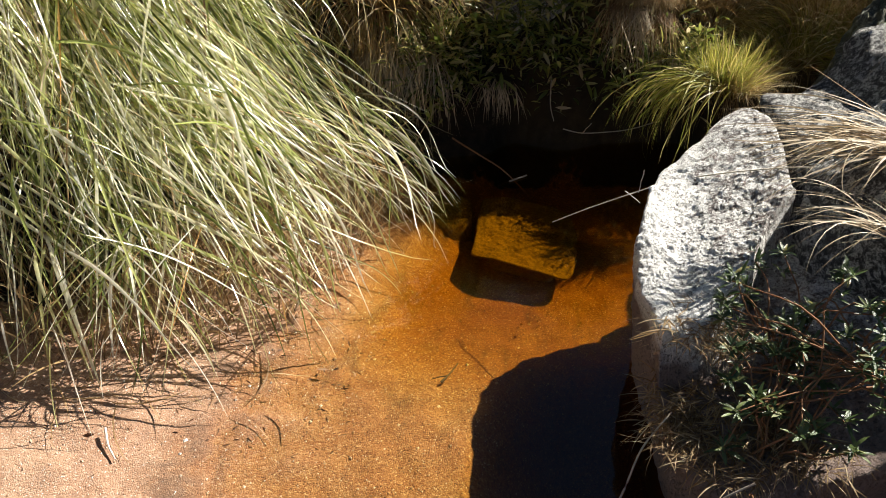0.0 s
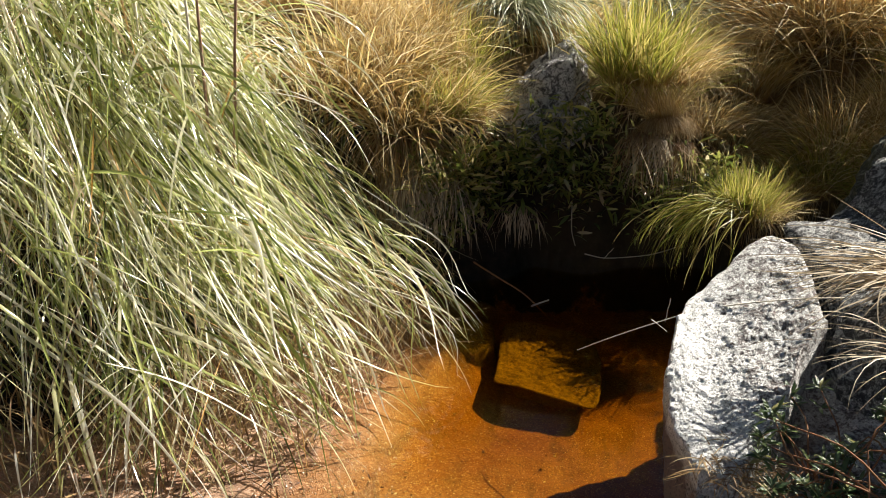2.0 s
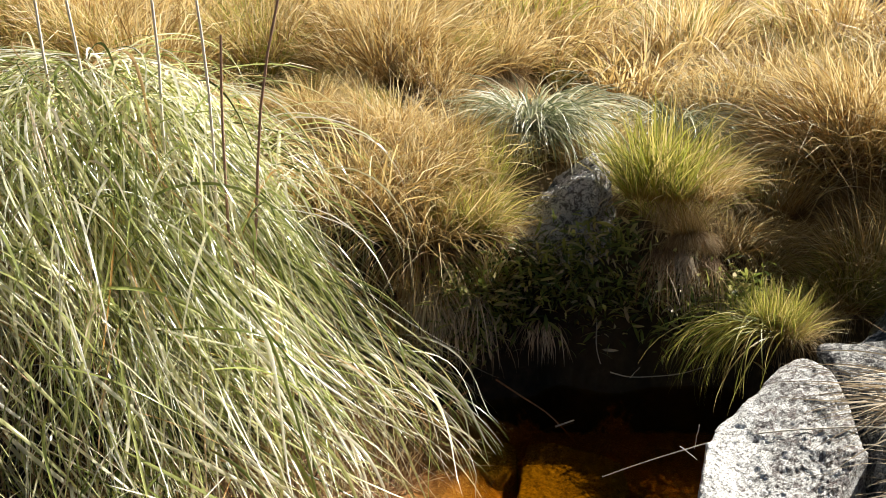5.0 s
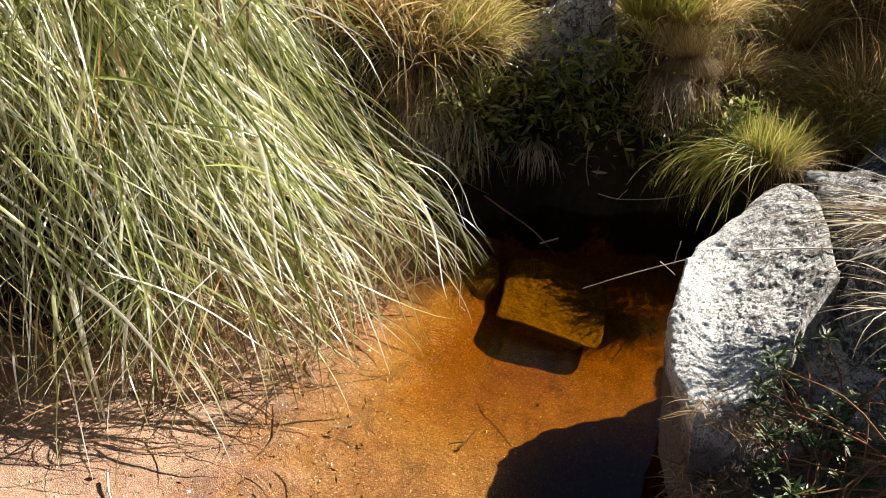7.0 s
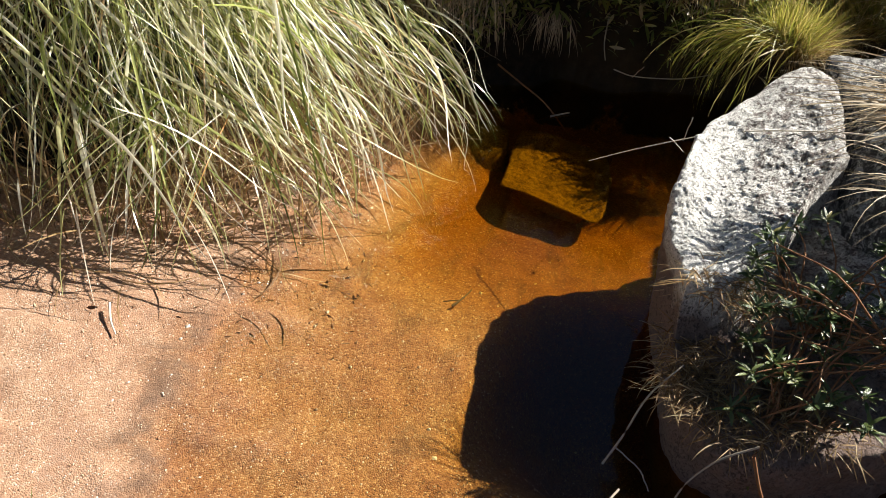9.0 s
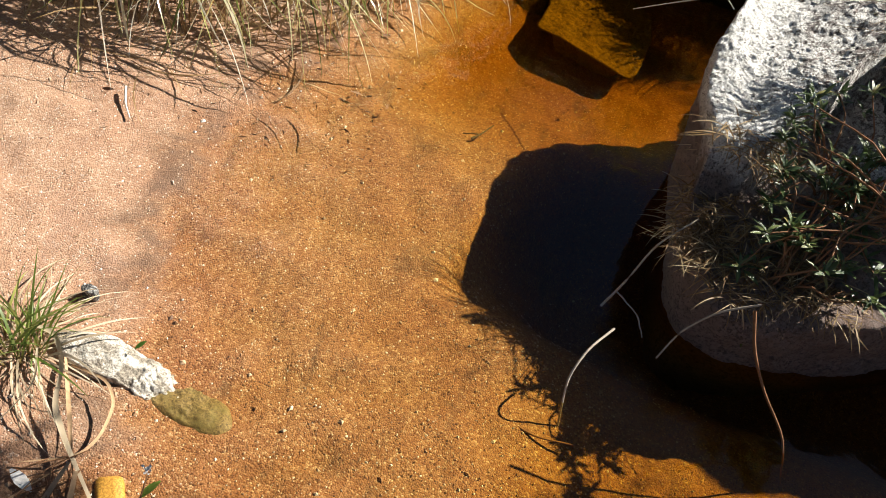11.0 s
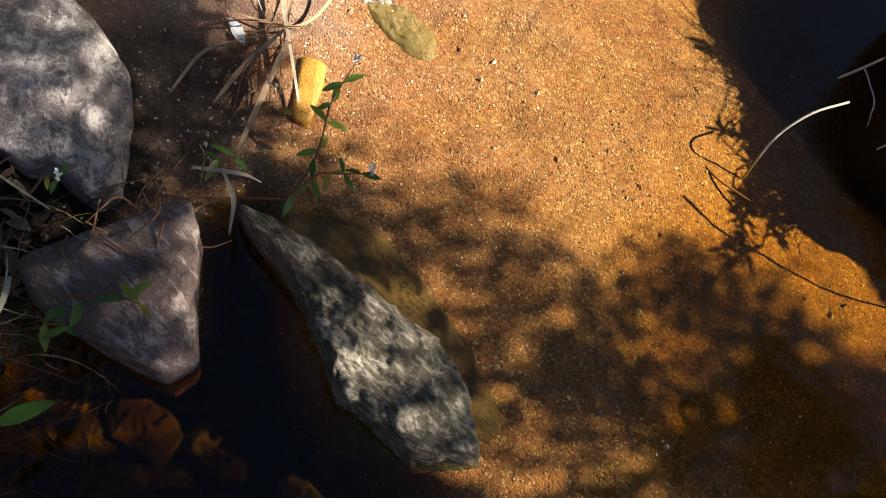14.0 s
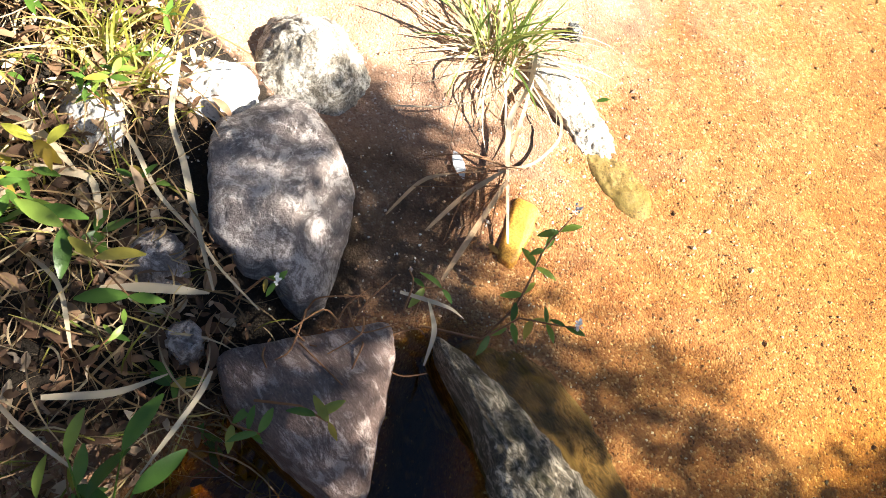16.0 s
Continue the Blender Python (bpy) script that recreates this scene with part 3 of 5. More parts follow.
stone("submerged_stone", "small brown silted stone lying under the water",
      [(-0.55, 2.88), (-0.44, 2.93), (-0.34, 2.88), (-0.32, 2.74), (-0.4, 2.66), (-0.5, 2.72)],
      lambda x, y: -0.05 + 0.1 * (y - 2.8), -0.22, M_SUNK, 4, lump=0.01, grit=0.002, rounding=0.2)

stone("river_boulder", "grey weathered granite boulder half in the sand",
      [(-0.9, -0.01), (-0.895, 0.09), (-0.83, 0.115), (-0.69, 0.1), (-0.62, 0.04), (-0.57, -0.02), (-0.575, -0.06), (-0.64, -0.07), (-0.66, -0.1), (-0.73, -0.115), (-0.82, -0.07)],
      lambda x, y: 0.145 - 0.9 * np.maximum(0.8 * (x + 0.7) + 0.6 * (y - 0.03), 0) - 0.3 * np.maximum(-0.02 - y, 0) - 0.5 * np.maximum(-0.84 - x, 0) - 0.08 * np.maximum(x + 0.75, 0), -0.05, M_BOULDER, 5,
      lump=0.016, grit=0.0015, rounding=0.09, under=0.04, crag=0.007, around=180, rings=54)
stone("triangular_rock", "smooth purple-grey three-cornered rock in the stream",
      [(-0.57, -0.20), (-0.53, -0.12), (-0.47, 0.035), (-0.42, 0.01), (-0.36, -0.06), (-0.29, -0.115), (-0.30, -0.165), (-0.40, -0.19), (-0.5, -0.215)],
      lambda x, y: 0.1 - 0.28 * np.maximum(-0.1 - y + 0.25 * (x + 0.4), 0) - 0.55 * np.maximum(x + 0.40 + 0.5 * (y + 0.05), 0) - 0.15 * np.maximum(-0.45 - x, 0), -0.12, M_TRI, 6, lump=0.012, grit=0.0012, rounding=0.12, under=0.02, crag=0.005)
stone("banded_rock", "long grey banded rock with algae at the waterline",
      [(-0.44, 0.08), (-0.39, 0.125), (-0.28, 0.135), (-0.18, 0.145), (-0.05, 0.165), (0.04, 0.14), (0.115, 0.08), (0.03, 0.0), (-0.1, -0.01), (-0.19, 0.04), (-0.3, 0.075)],
      lambda x, y: 0.07 - 0.42 * np.maximum(np.abs(y - 0.05 - 0.06 * (x + 0.2)) - 0.035, 0) - 0.25 * np.maximum(x - 0.0, 0), -0.16, M_SCHIST, 7, lump=0.018, grit=0.004, rounding=0.2, around=260, rings=60, crag=0.014)
stone("banded_rock", "sunken brown ledge of banded rock under shallow water",
      [(-0.42, 0.13), (-0.40, 0.21), (-0.33, 0.25), (-0.18, 0.25), (-0.02, 0.22), (0.12, 0.15), (0.1, 0.1), (-0.1, 0.1), (-0.3, 0.09)],
      lambda x, y: 0.0 - 0.12 * np.maximum(y - 0.13, 0) - 0.03 * np.abs(x + 0.2), -0.12, M_DROWNED, 8, lump=0.01, grit=0.004, rounding=0.25)
stone("sand_slab", "low pale stone slab sloping into the water",
      [(-0.82, 0.60), (-0.72, 0.645), (-0.6, 0.645), (-0.48, 0.635), (-0.42, 0.6), (-0.42, 0.56), (-0.5, 0.55), (-0.63, 0.565), (-0.76, 0.555)],
      lambda x, y: 0.05 - 0.34 * np.maximum(x + 0.72, 0) - 0.35 * np.maximum(np.abs(y - 0.603) - 0.012, 0), -0.06, M_SLAB, 9, lump=0.008, grit=0.004, rounding=0.15)
stone("submerged_stone", "olive algae-covered end of the slab under shallow water",
      [(-0.62, 0.56), (-0.62, 0.63), (-0.54, 0.645), (-0.46, 0.625), (-0.42, 0.585), (-0.44, 0.55), (-0.52, 0.545)],
      lambda x, y: -0.003 - 0.12 * np.maximum(x + 0.47, 0) - 0.3 * np.maximum(np.abs(y - 0.59) - 0.02, 0), -0.06, M_ALGAE, 13, lump=0.004, grit=0.002, rounding=0.3, around=80, rings=20)
stone("amber_stone", "smooth amber-yellow pebble stone under shallow water",
      [(-0.585, 0.39), (-0.545, 0.415), (-0.51, 0.37), (-0.475, 0.30), (-0.505, 0.285), (-0.55, 0.34)],
      lambda x, y: 0.008 - 0.6 * np.maximum(np.abs((y - 0.35) * 0.6 + (x + 0.53) * 0.75) - 0.012, 0) * 0.5, -0.05, M_AMBER, 10, lump=0.003, grit=0.0003, rounding=0.35, around=60, rings=16)
for seed, (cx, cy, rx, ry, h, label) in enumerate([
        (-0.98, 0.01, 0.1, 0.075, 0.13, "bleached sunlit stone on the littered bank"), (-0.99, 0.21, 0.17, 0.12, 0.115, "pale flat stone with soil on it on the littered bank"),
        (-1.05, -0.06, 0.06, 0.05, 0.12, "small pale stone among dead leaves"), (-1.0, -0.17, 0.07, 0.05, 0.12, "small pale stone among dead leaves"),
        (-0.74, -0.21, 0.05, 0.035, 0.10, "small grey stone among dead leaves"), (-0.61, -0.225, 0.035, 0.03, 0.09, "small grey stone among dead leaves")]):
    a = np.linspace(0, 6.28, 9)[:-1]
    r = rng(seed + 40).uniform(0.65, 1.2, 8)
    stone("bank_stone", label, np.stack([cx + rx * r * np.cos(a), cy + ry * r * np.sin(a)], -1),
          lambda x, y, cx=cx, cy=cy, h=h: h - 1.2 * ((x - cx) ** 2 + (y - cy) ** 2) / 0.2, 0.0, M_SLAB if seed == 1 else M_PALE if seed < 4 else M_BOULDER, 20 + seed,
          group="stones on the littered bank", lump=0.028, grit=0.004, rounding=0.14, around=110, rings=30, sides=8, crag=0.007)
for seed, (cx, cy, rx, ry, z) in enumerate([(-0.24, -0.1, 0.05, 0.04, -0.08), (-0.05, -0.13, 0.05, 0.035, -0.08), (-0.06, -0.22, 0.06, 0.04, -0.08), (-0.35, -0.3, 0.055, 0.05, -0.07), (0.02, -0.3, 0.06, 0.05, -0.08), (-0.3, -0.22, 0.07, 0.05, -0.06), (-0.2, -0.17, 0.05, 0.035, -0.07), (-0.26, -0.31, 0.06, 0.04, -0.08), (-0.13, -0.27, 0.055, 0.045, -0.09),
                                            (-0.16, -0.38, 0.07, 0.05, -0.08)]):
    a = np.linspace(0, 6.28, 9)[:-1]
    r = rng(seed + 60).uniform(0.8, 1.15, 8)
    stone("stream_cobble", "brown algae-coated cobble under dark water", np.stack([cx + rx * r * np.cos(a), cy + ry * r * np.sin(a)], -1),
          lambda x, y, cx=cx, cy=cy, z=z: z - 0.07 - 2 * ((x - cx) ** 2 + (y - cy) ** 2), -0.3, M_COBBLE, 30 + seed,
          group="cobbles in the lower pool", lump=0.03, grit=0.006, crag=0.012, rounding=0.4, around=60, rings=14, sides=8)
stone("bank_rock", "grey pointed rock set in the top of the grassy bank",
      [(-0.52, 3.54), (-0.28, 3.46), (-0.08, 3.49), (0.02, 3.64), (-0.02, 3.85), (-0.26, 3.85)],
      lambda x, y: 0.79 + 0.64 * (x + 0.3) - 1.6 * np.maximum(x + 0.06, 0) - 0.5 * np.maximum(-0.3 - x, 0) + 0.1 * (y - 3.6), 0.3, M_BANKROCK, 11, lump=0.035, grit=0.006, rounding=0.04, crag=0.02)
stone("slope_rock", "flat grey rock lying on the grassy slope",
      [(1.7, 6.3), (2.2, 6.2), (3.1, 6.5), (3.0, 7.0), (2.2, 7.0)], lambda x, y: 1.62 + 0.1 * (x - 2) + 0.1 * (y - 6), 0.6, M_LEDGE, 12, lump=0.06, grit=0.01, rounding=0.2)


# ---- grass ----
def blades(seed, n, base, lean, rise, fall, length, width, segs=7, power=1.2, swirl=0.25, floor=None, twist=0.5):
    """Arching ribbons. base: (n, 3) feet; lean: azimuth of each; rise, fall: angles above level at the foot and at the tip, in degrees."""
    r = rng(seed)
    s = np.linspace(0, 1, segs + 1)
    e = np.radians(rise[:, None] + (fall - rise)[:, None] * s ** (np.ones(n) * power)[:, None])
    az = lean[:, None] + (r.normal(0, swirl, n)[:, None]) * s
    step = (length / segs)[:, None]
    mid = (e[:, 1:] + e[:, :-1]) / 2
    azm = (az[:, 1:] + az[:, :-1]) / 2
    d = np.stack([np.cos(mid) * np.cos(azm), np.cos(mid) * np.sin(azm), np.sin(mid)], -1) * step[..., None]
    p = np.concatenate([np.zeros((n, 1, 3)), np.cumsum(d, 1)], 1) + base[:, None]
    if floor is not None:
        low = floor(p[..., 0], p[..., 1]) + 0.004 + 0.012 * r.random((n, 1))
        p[..., 2] = np.maximum(p[..., 2], low)
    return ribbons(r, p, width, twist)


def ribbons(r, p, width, twist=0.9, fold=0.0):
    """Tapered blades along the given lines p (n, points, 3), as vertices, faces and the share of the way along. fold: how far the midrib stands proud of the edges."""
    n, m = p.shape[:2]
    s = np.linspace(0, 1, m)
    t = np.gradient(p, axis=1)
    t /= np.maximum(np.linalg.norm(t, axis=2), 1e-9)[..., None]
    flat = p[:, -1] - p[:, 0] + r.normal(0, 0.01, (n, 3))
    az = np.arctan2(flat[:, 1], flat[:, 0])
    side = np.stack([-np.sin(az), np.cos(az), np.zeros(n)], -1)[:, None] * np.ones((1, m, 1))
    tw = (r.normal(0, twist, n)[:, None] + r.normal(0, twist, n)[:, None] * s)[..., None]
    side = side * np.cos(tw) + np.cross(t, side) * np.sin(tw)
    w = ((width / 2)[:, None] * (np.minimum(1, 0.55 + 2 * s) * (1 - s ** 3) + 0.06))[..., None]
    rows = [p - side * w, p + side * w]
    if fold:
        rows.insert(1, p + np.cross(t, side) * w * fold)
    c = len(rows)
    v = np.stack(rows, 2).reshape(-1, 3)
    k = (np.arange(n) * m * c)[:, None, None]
    q = (np.arange(m - 1) * c)[None, :, None]
    f = np.concatenate([(k + q + np.array([j, j + 1, j + 1 + c, j + c])[None, None]).reshape(-1, 4) for j in range(c - 1)])
    return v, f, np.tile(np.repeat(s, c), n)


COMPASS = [-180, -135, -90, -45, 0, 45, 90, 135, 180]


def mound(r, n, reach, height, steps=11, front=0.86, spread=(0.22, 0.6)):
    """Lines of blades that pour over a rounded mound: each follows the fall for a part of the way, curls aside and lifts off at its tip."""
    locks = max(60, n // 14)
    own = r.integers(0, locks, n)
    turn = np.where(r.random(locks) < front, r.uniform(-2.7, 0.7, locks), r.uniform(-math.pi, math.pi, locks))
    az0 = turn[own] + r.normal(0, 0.07, n)
    u0 = np.clip(r.uniform(0.0, 0.85, locks)[own] ** 0.8 + r.normal(0, 0.12, n), 0, 0.88)
    go = np.maximum(np.minimum(r.uniform(*spread, n), r.uniform(0.74, 1.07, n) - 0.34 * ease(-az0, 0.95, 1.5) - u0), 0.12)
    k = np.linspace(0, 1, steps)[None]
    u = u0[:, None] + go[:, None] * k
    # the fall draws the blades towards the open side, lock by lock
    bend = (r.normal(0, 0.18, locks)[own] + r.normal(0, 0.09, n)) / (0.3 + u0)
    az = az0[:, None] + go[:, None] * k * (0.62 * np.sin(-az0) * (az0 < 0.3) * (az0 > -2.7))[:, None] + bend[:, None] * k + (r.normal(0, 0.05, n) / (0.35 + u0))[:, None] * k ** 2
    deg = np.degrees((az + math.pi) % (2 * math.pi) - math.pi)
    far = np.interp(deg, COMPASS, reach)
    layer = (1.02 - 0.5 * r.random(n) ** 1.6)[:, None]
    steep = ease(-az, 0.9, 1.5)
    rad = far * (np.interp(u, [0, 0.15, 0.35, 0.6, 0.8, 0.92, 1.0, 1.6], [0.02, 0.15, 0.31, 0.51, 0.69, 0.87, 1.03, 1.12]) * (1 - steep)
                 + np.interp(u, [0, 0.15, 0.35, 0.6, 0.8, 0.92, 1.0, 1.6], [0.02, 0.2, 0.46, 0.7, 0.82, 0.87, 0.92, 1.05]) * steep)
    z = (np.interp(u, [0, 0.15, 0.35, 0.6, 0.8, 0.92, 1.0, 1.6], [1.0, 0.99, 0.88, 0.55, 0.34, 0.2, 0.1, -0.6]) * (1 - steep)
         + np.interp(u, [0, 0.15, 0.35, 0.6, 0.8, 0.92, 1.0, 1.6], [1.0, 0.99, 0.92, 0.69, 0.4, 0.2, 0.1, -0.6]) * steep)
    # soften the bends of the fall
    for _ in range(3):
        rad[:, 1:-1] = (rad[:, :-2] + 2 * rad[:, 1:-1] + rad[:, 2:]) / 4
        z[:, 1:-1] = (z[:, :-2] + 2 * z[:, 1:-1] + z[:, 2:]) / 4
    lift = np.abs(r.normal(0.035, 0.05, n))[:, None] * np.sin(math.pi * np.minimum(1.15 * k, 1)) + r.normal(0.02, 0.05, n)[:, None] * k ** 2
    rad = rad * layer + lift * 0.7
    z = height * (z * layer) + lift * 0.8 - np.abs(r.normal(0.03, 0.07, n))[:, None] * k ** 3
    return np.stack([rad * np.cos(az), rad * np.sin(az), z], -1)


def blade_mesh(name, material, data):
    return mesh_of(name, data[0], data[1], material, along=data[2])


def disc(r, n, radius, squash=1.0):
    a, q = r.uniform(0, 2 * math.pi, n), radius * np.sqrt(r.random(n))
    return np.stack([q * np.cos(a), squash * q * np.sin(a), np.zeros(n)], -1), a


def long_tussock(at, seed, count, size, label, material=None, reach=(1.1,) * 9, height=1.15):
    """A big mound of long arching blades with dead ones under them, loose wisps at its rim and bare stems at its foot."""
    r = rng(seed)
    ob = thing("tussock_grass", at, label, "grass", "long tussocks by the stream")
    ob["kind"] = "stuff"
    over = lambda x, y: ground_height(x + at[0], y + at[1]) - at[2]
    for name, n, low, high in (("broad_blades", count // 2, 0.007, 0.0135), ("fine_blades", count // 2, 0.003, 0.006)):
        p = size * mound(r, n, reach, height)
        p[..., 2] = np.maximum(p[..., 2], over(p[..., 0], p[..., 1]) + 0.004 + 0.02 * r.random((n, 1)))
        part(name, blade_mesh(name, material or M_LONG, ribbons(r, p, r.uniform(low, high, n), 0.55, 0.5)), ob)
    # the crown, where the blades still rise before they arch over
    n = count // 6
    foot, a = disc(r, n, 0.75 * size)
    foot[:, 2] = size * height * (0.95 - 0.5 * (np.hypot(foot[:, 0], foot[:, 1]) / (0.9 * size)) ** 2)
    part("crown_blades", blade_mesh("crown_blades", material or M_LONG, blades(seed + 5, n, foot, -0.5 + r.normal(0, 1.0, n), r.normal(34, 18, n), r.normal(-66, 16, n), size * r.uniform(0.3, 0.8, n),
                                                                          r.uniform(0.005, 0.011, n), 9, 1.0, 0.5, over, 0.35)), ob)
    # loose wisps that leave the mound and hang free over the pool
    n = 520
    u = r.uniform(0.3, 1.0, n)
    a = r.uniform(-1.6, 0.45, n)
    far = np.interp(np.degrees(a), COMPASS, reach) * size
    q = far * np.interp(u, [0.3, 0.6, 0.8, 1.0], [0.28, 0.51, 0.69, 1.0]) * 0.97
    foot = np.stack([q * np.cos(a), q * np.sin(a), size * height * np.interp(u, [0.3, 0.6, 0.8, 1.0], [0.9, 0.55, 0.34, 0.13])], -1)
    part("loose_blades", blade_mesh("loose_blades", material or M_LONG, blades(seed + 6, n, foot, a + 0.25 + r.normal(0, 0.3, n), r.normal(-18, 12, n), r.normal(-72, 12, n), size * r.uniform(0.22, 0.6, n) * np.interp(u, [0.3, 0.8, 1.0], [1.2, 1.0, 0.55]),
                                                                          r.uniform(0.003, 0.007, n), 9, 1.0, 0.35, over)), ob)
    # bare stems at the foot, seen under the hanging blades
    n = 1300
    a = r.uniform(-2.4, 0.2, n)
    q = np.interp(np.degrees(a), COMPASS, reach) * size * r.uniform(0.55, 0.9, n)
    foot = np.stack([q * np.cos(a), q * np.sin(a), np.zeros(n)], -1)
    foot[:, 2] = over(foot[:, 0], foot[:, 1])
    part("foot_stems", blade_mesh("foot_stems", M_STRAW, blades(seed + 7, n, foot, a + r.normal(0, 1.2, n), r.normal(72, 14, n), r.normal(30, 35, n), r.uniform(0.15, 0.5, n), r.uniform(0.003, 0.007, n), 6, 1.2, 0.5)), ob, "bare brown stems at the foot")
    n = count // 4
    p = size * 0.84 * mound(r, n, reach, height)
    p[..., 2] = np.maximum(p[..., 2], over(p[..., 0], p[..., 1]) + 0.004 + 0.02 * r.random((n, 1)))
    part("dead_blades", blade_mesh("dead_blades", M_STRAW, ribbons(r, p, r.uniform(0.003, 0.007, n), 0.8)), ob, "brown dead blades under the green ones")
    return ob


TUSSOCK = long_tussock((-1.9, 2.75, 0.02), 100, 4500, 1.0, "huge tussock of long pale green arching grass overhanging the pool",
                       reach=(1.6, 1.7, 1.36, 1.56, 1.42, 1.05, 0.85, 1.0, 1.3), height=1.46)


def stalk(name, parent, points, r0, r1, material, label="", sides=6):
    """A tapered round stem through the points."""
    p = np.array(points, float)
    t = np.gradient(p, axis=0)
    t /= np.linalg.norm(t, axis=1)[:, None]
    ref = np.where(np.abs(t[:, 2:3]) > 0.9, np.array([[1.0, 0, 0]]), np.array([[0, 0, 1.0]]))
    u = np.cross(t, ref)
    u /= np.linalg.norm(u, axis=1)[:, None]
    w = np.cross(t, u)
    rad = np.linspace(r0, r1, len(p))[:, None, None]
    a = np.linspace(0, 2 * math.pi, sides, endpoint=False)
    ring = p[:, None] + rad * (np.cos(a)[None, :, None] * u[:, None] + np.sin(a)[None, :, None] * w[:, None])
    i = np.arange(len(p) * sides).reshape(len(p), sides)
    j = np.roll(i, -1, 1)
    f = np.stack([i[:-1], j[:-1], j[1:], i[1:]], -1).reshape(-1, 4)
    me = mesh_of(name, ring.reshape(-1, 3), f, material)
    return part(name, me, parent, label) if parent else new(name, me)


def bent(a, b, sag=0.0, wob=0.0, n=9, seed=0):
    a, b = np.array(a, float), np.array(b, float)
    s = np.linspace(0, 1, n)[:, None]
    p = a + (b - a) * s
    p[:, 2] += sag * 4 * (s * (1 - s))[:, 0]
    r = rng(seed)
    k = r.normal(0, wob, (3, 3))
    for h in range(3):
        p += np.sin((h + 1) * math.pi * s) * k[h] / (h + 1)
    return p


for n, (dx, dy, h, tilt) in enumerate([(0.45, -0.3, 1.85, 0.0), (0.2, -0.3, 1.9, -0.02), (0.61, -0.3, 1.75, 0.0), (0.0, -0.3, 1.9, 0.02), (0.65, -0.35, 1.55, 0.02), (0.65, -0.3, 1.66, 0.08)]):
    stalk("flower_stalk", TUSSOCK, bent((dx, dy, 0.3), (dx + tilt * 3, dy, h), 0, 0.02, 9, n), 0.006, 0.004, M_BLEACHED if n < 4 else M_PLUME, "dry upright flowering stalk")


def fine_tuft(name, material, seed, count, h, label, spread=0.16, droop=-20, skirt=0, width=(0.0025, 0.006)):
    """A bunch of thin blades, upright in the middle, drooping outside, with an optional skirt of dead ones."""
    r = rng(seed)
    ob = thing(name, (0, 0, -30), label, "grass")
    ob["kind"] = "stuff"
    foot, a = disc(r, count, spread)
    q = np.hypot(foot[:, 0], foot[:, 1]) / spread
    length = h * r.uniform(0.55, 1.15, count)
    part("blades", blade_mesh("blades", material, blades(seed + 1, count, foot, a + r.normal(0, 0.9, count), 88 - 34 * q + r.normal(0, 14, count), droop + r.normal(0, 32, count) + 35 * (1 - q), length,
                                                      r.uniform(*width, count), 4, 1.5, 0.2)), ob)
    if skirt:
        foot, a = disc(r, skirt, spread * 1.05)
        part("dead_skirt", blade_mesh("dead_skirt", M_STRAW, blades(seed + 2, skirt, foot, a, r.normal(15, 22, skirt), r.normal(-84, 8, skirt), h * r.uniform(0.4, 0.95, skirt),
                                                                 r.uniform(0.002, 0.004, skirt), 5, 0.6, 0.4)), ob, "hanging dead straw skirt")
    return ob


TUFTS = {
    "gold": fine_tuft("golden_grass", M_GOLD, 200, 800, 0.62, "tuft of fine golden dry grass on the slope", 0.2, -10, 160, (0.003, 0.0072)),
    "gold2": fine_tuft("golden_grass", M_GOLD, 210, 700, 0.5, "low tuft of dry tawny grass on the slope", 0.26, -35, 120, (0.003, 0.0072)),
    "lime": fine_tuft("green_grass", M_LIME, 220, 800, 0.5, "tuft of yellow-green grass on the bank", 0.15, 5, 260),
    "skirt": fine_tuft("overhanging_grass", M_GOLD, 230, 700, 0.5, "grass tuft with a skirt of dead straw over the bank", 0.16, -15, 1100),
    "erect": fine_tuft("green_grass", M_LIME, 250, 300, 0.5, "upright clump of yellow-green grass on the bank", 0.14, 30, 60, (0.004, 0.008)),
    "gold_far": fine_tuft("golden_grass", M_GOLD, 260, 330, 0.62, "tuft of fine golden dry grass on the slope", 0.2, -10, 60, (0.006, 0.012)),
    "gold2_far": fine_tuft("golden_grass", M_GOLD, 270, 300, 0.5, "low tuft of dry tawny grass on the slope", 0.26, -35, 50, (0.006, 0.012)),
    "lime_far": fine_tuft("green_grass", M_LIME, 280, 330, 0.5, "tuft of yellow-green grass on the slope", 0.15, 5, 80, (0.005, 0.01)),
}


def plant(kind, x, y, size=1.0, turn=0.0, z=None, lean=(0, 0), group="grass tufts on the slope"):
    h = float(ground_height(x, y)) - 0.02 if z is None else z
    ob = copy_thing(TUFTS[kind], pose(x, y, h, lean[0], lean[1], turn) @ Matrix.Diagonal((size, size, size, 1)))
    ob["group"] = group
    return ob


# tufts along the crest of the bank, seen one by one
plant("skirt", -0.78, 3.3, 1.0, 20, None, (16, 0))
plant("gold", -0.85, 3.45, 0.66, 60)
plant("gold2", -1.05, 3.3, 1.1, 140)
plant("skirt", -0.52, 3.42, 0.55, 80, None, (18, 0))
plant("lime", -0.58, 3.36, 0.7, 10)
plant("erect", 0.14, 3.5, 0.66, 10, 0.83)
plant("erect", 0.26, 3.5, 0.7, 50, 0.82)
plant("erect", 0.2, 3.62, 0.85, 150, 0.84)
plant("lime", 0.3, 3.85, 0.95, 150)
plant("gold2", 0.38, 3.66, 0.6, 110, 0.8)
plant("erect", -0.58, 3.6, 0.7, 10)
plant("erect", -0.68, 3.17, 0.45, 40, 0.42, (12, 0))
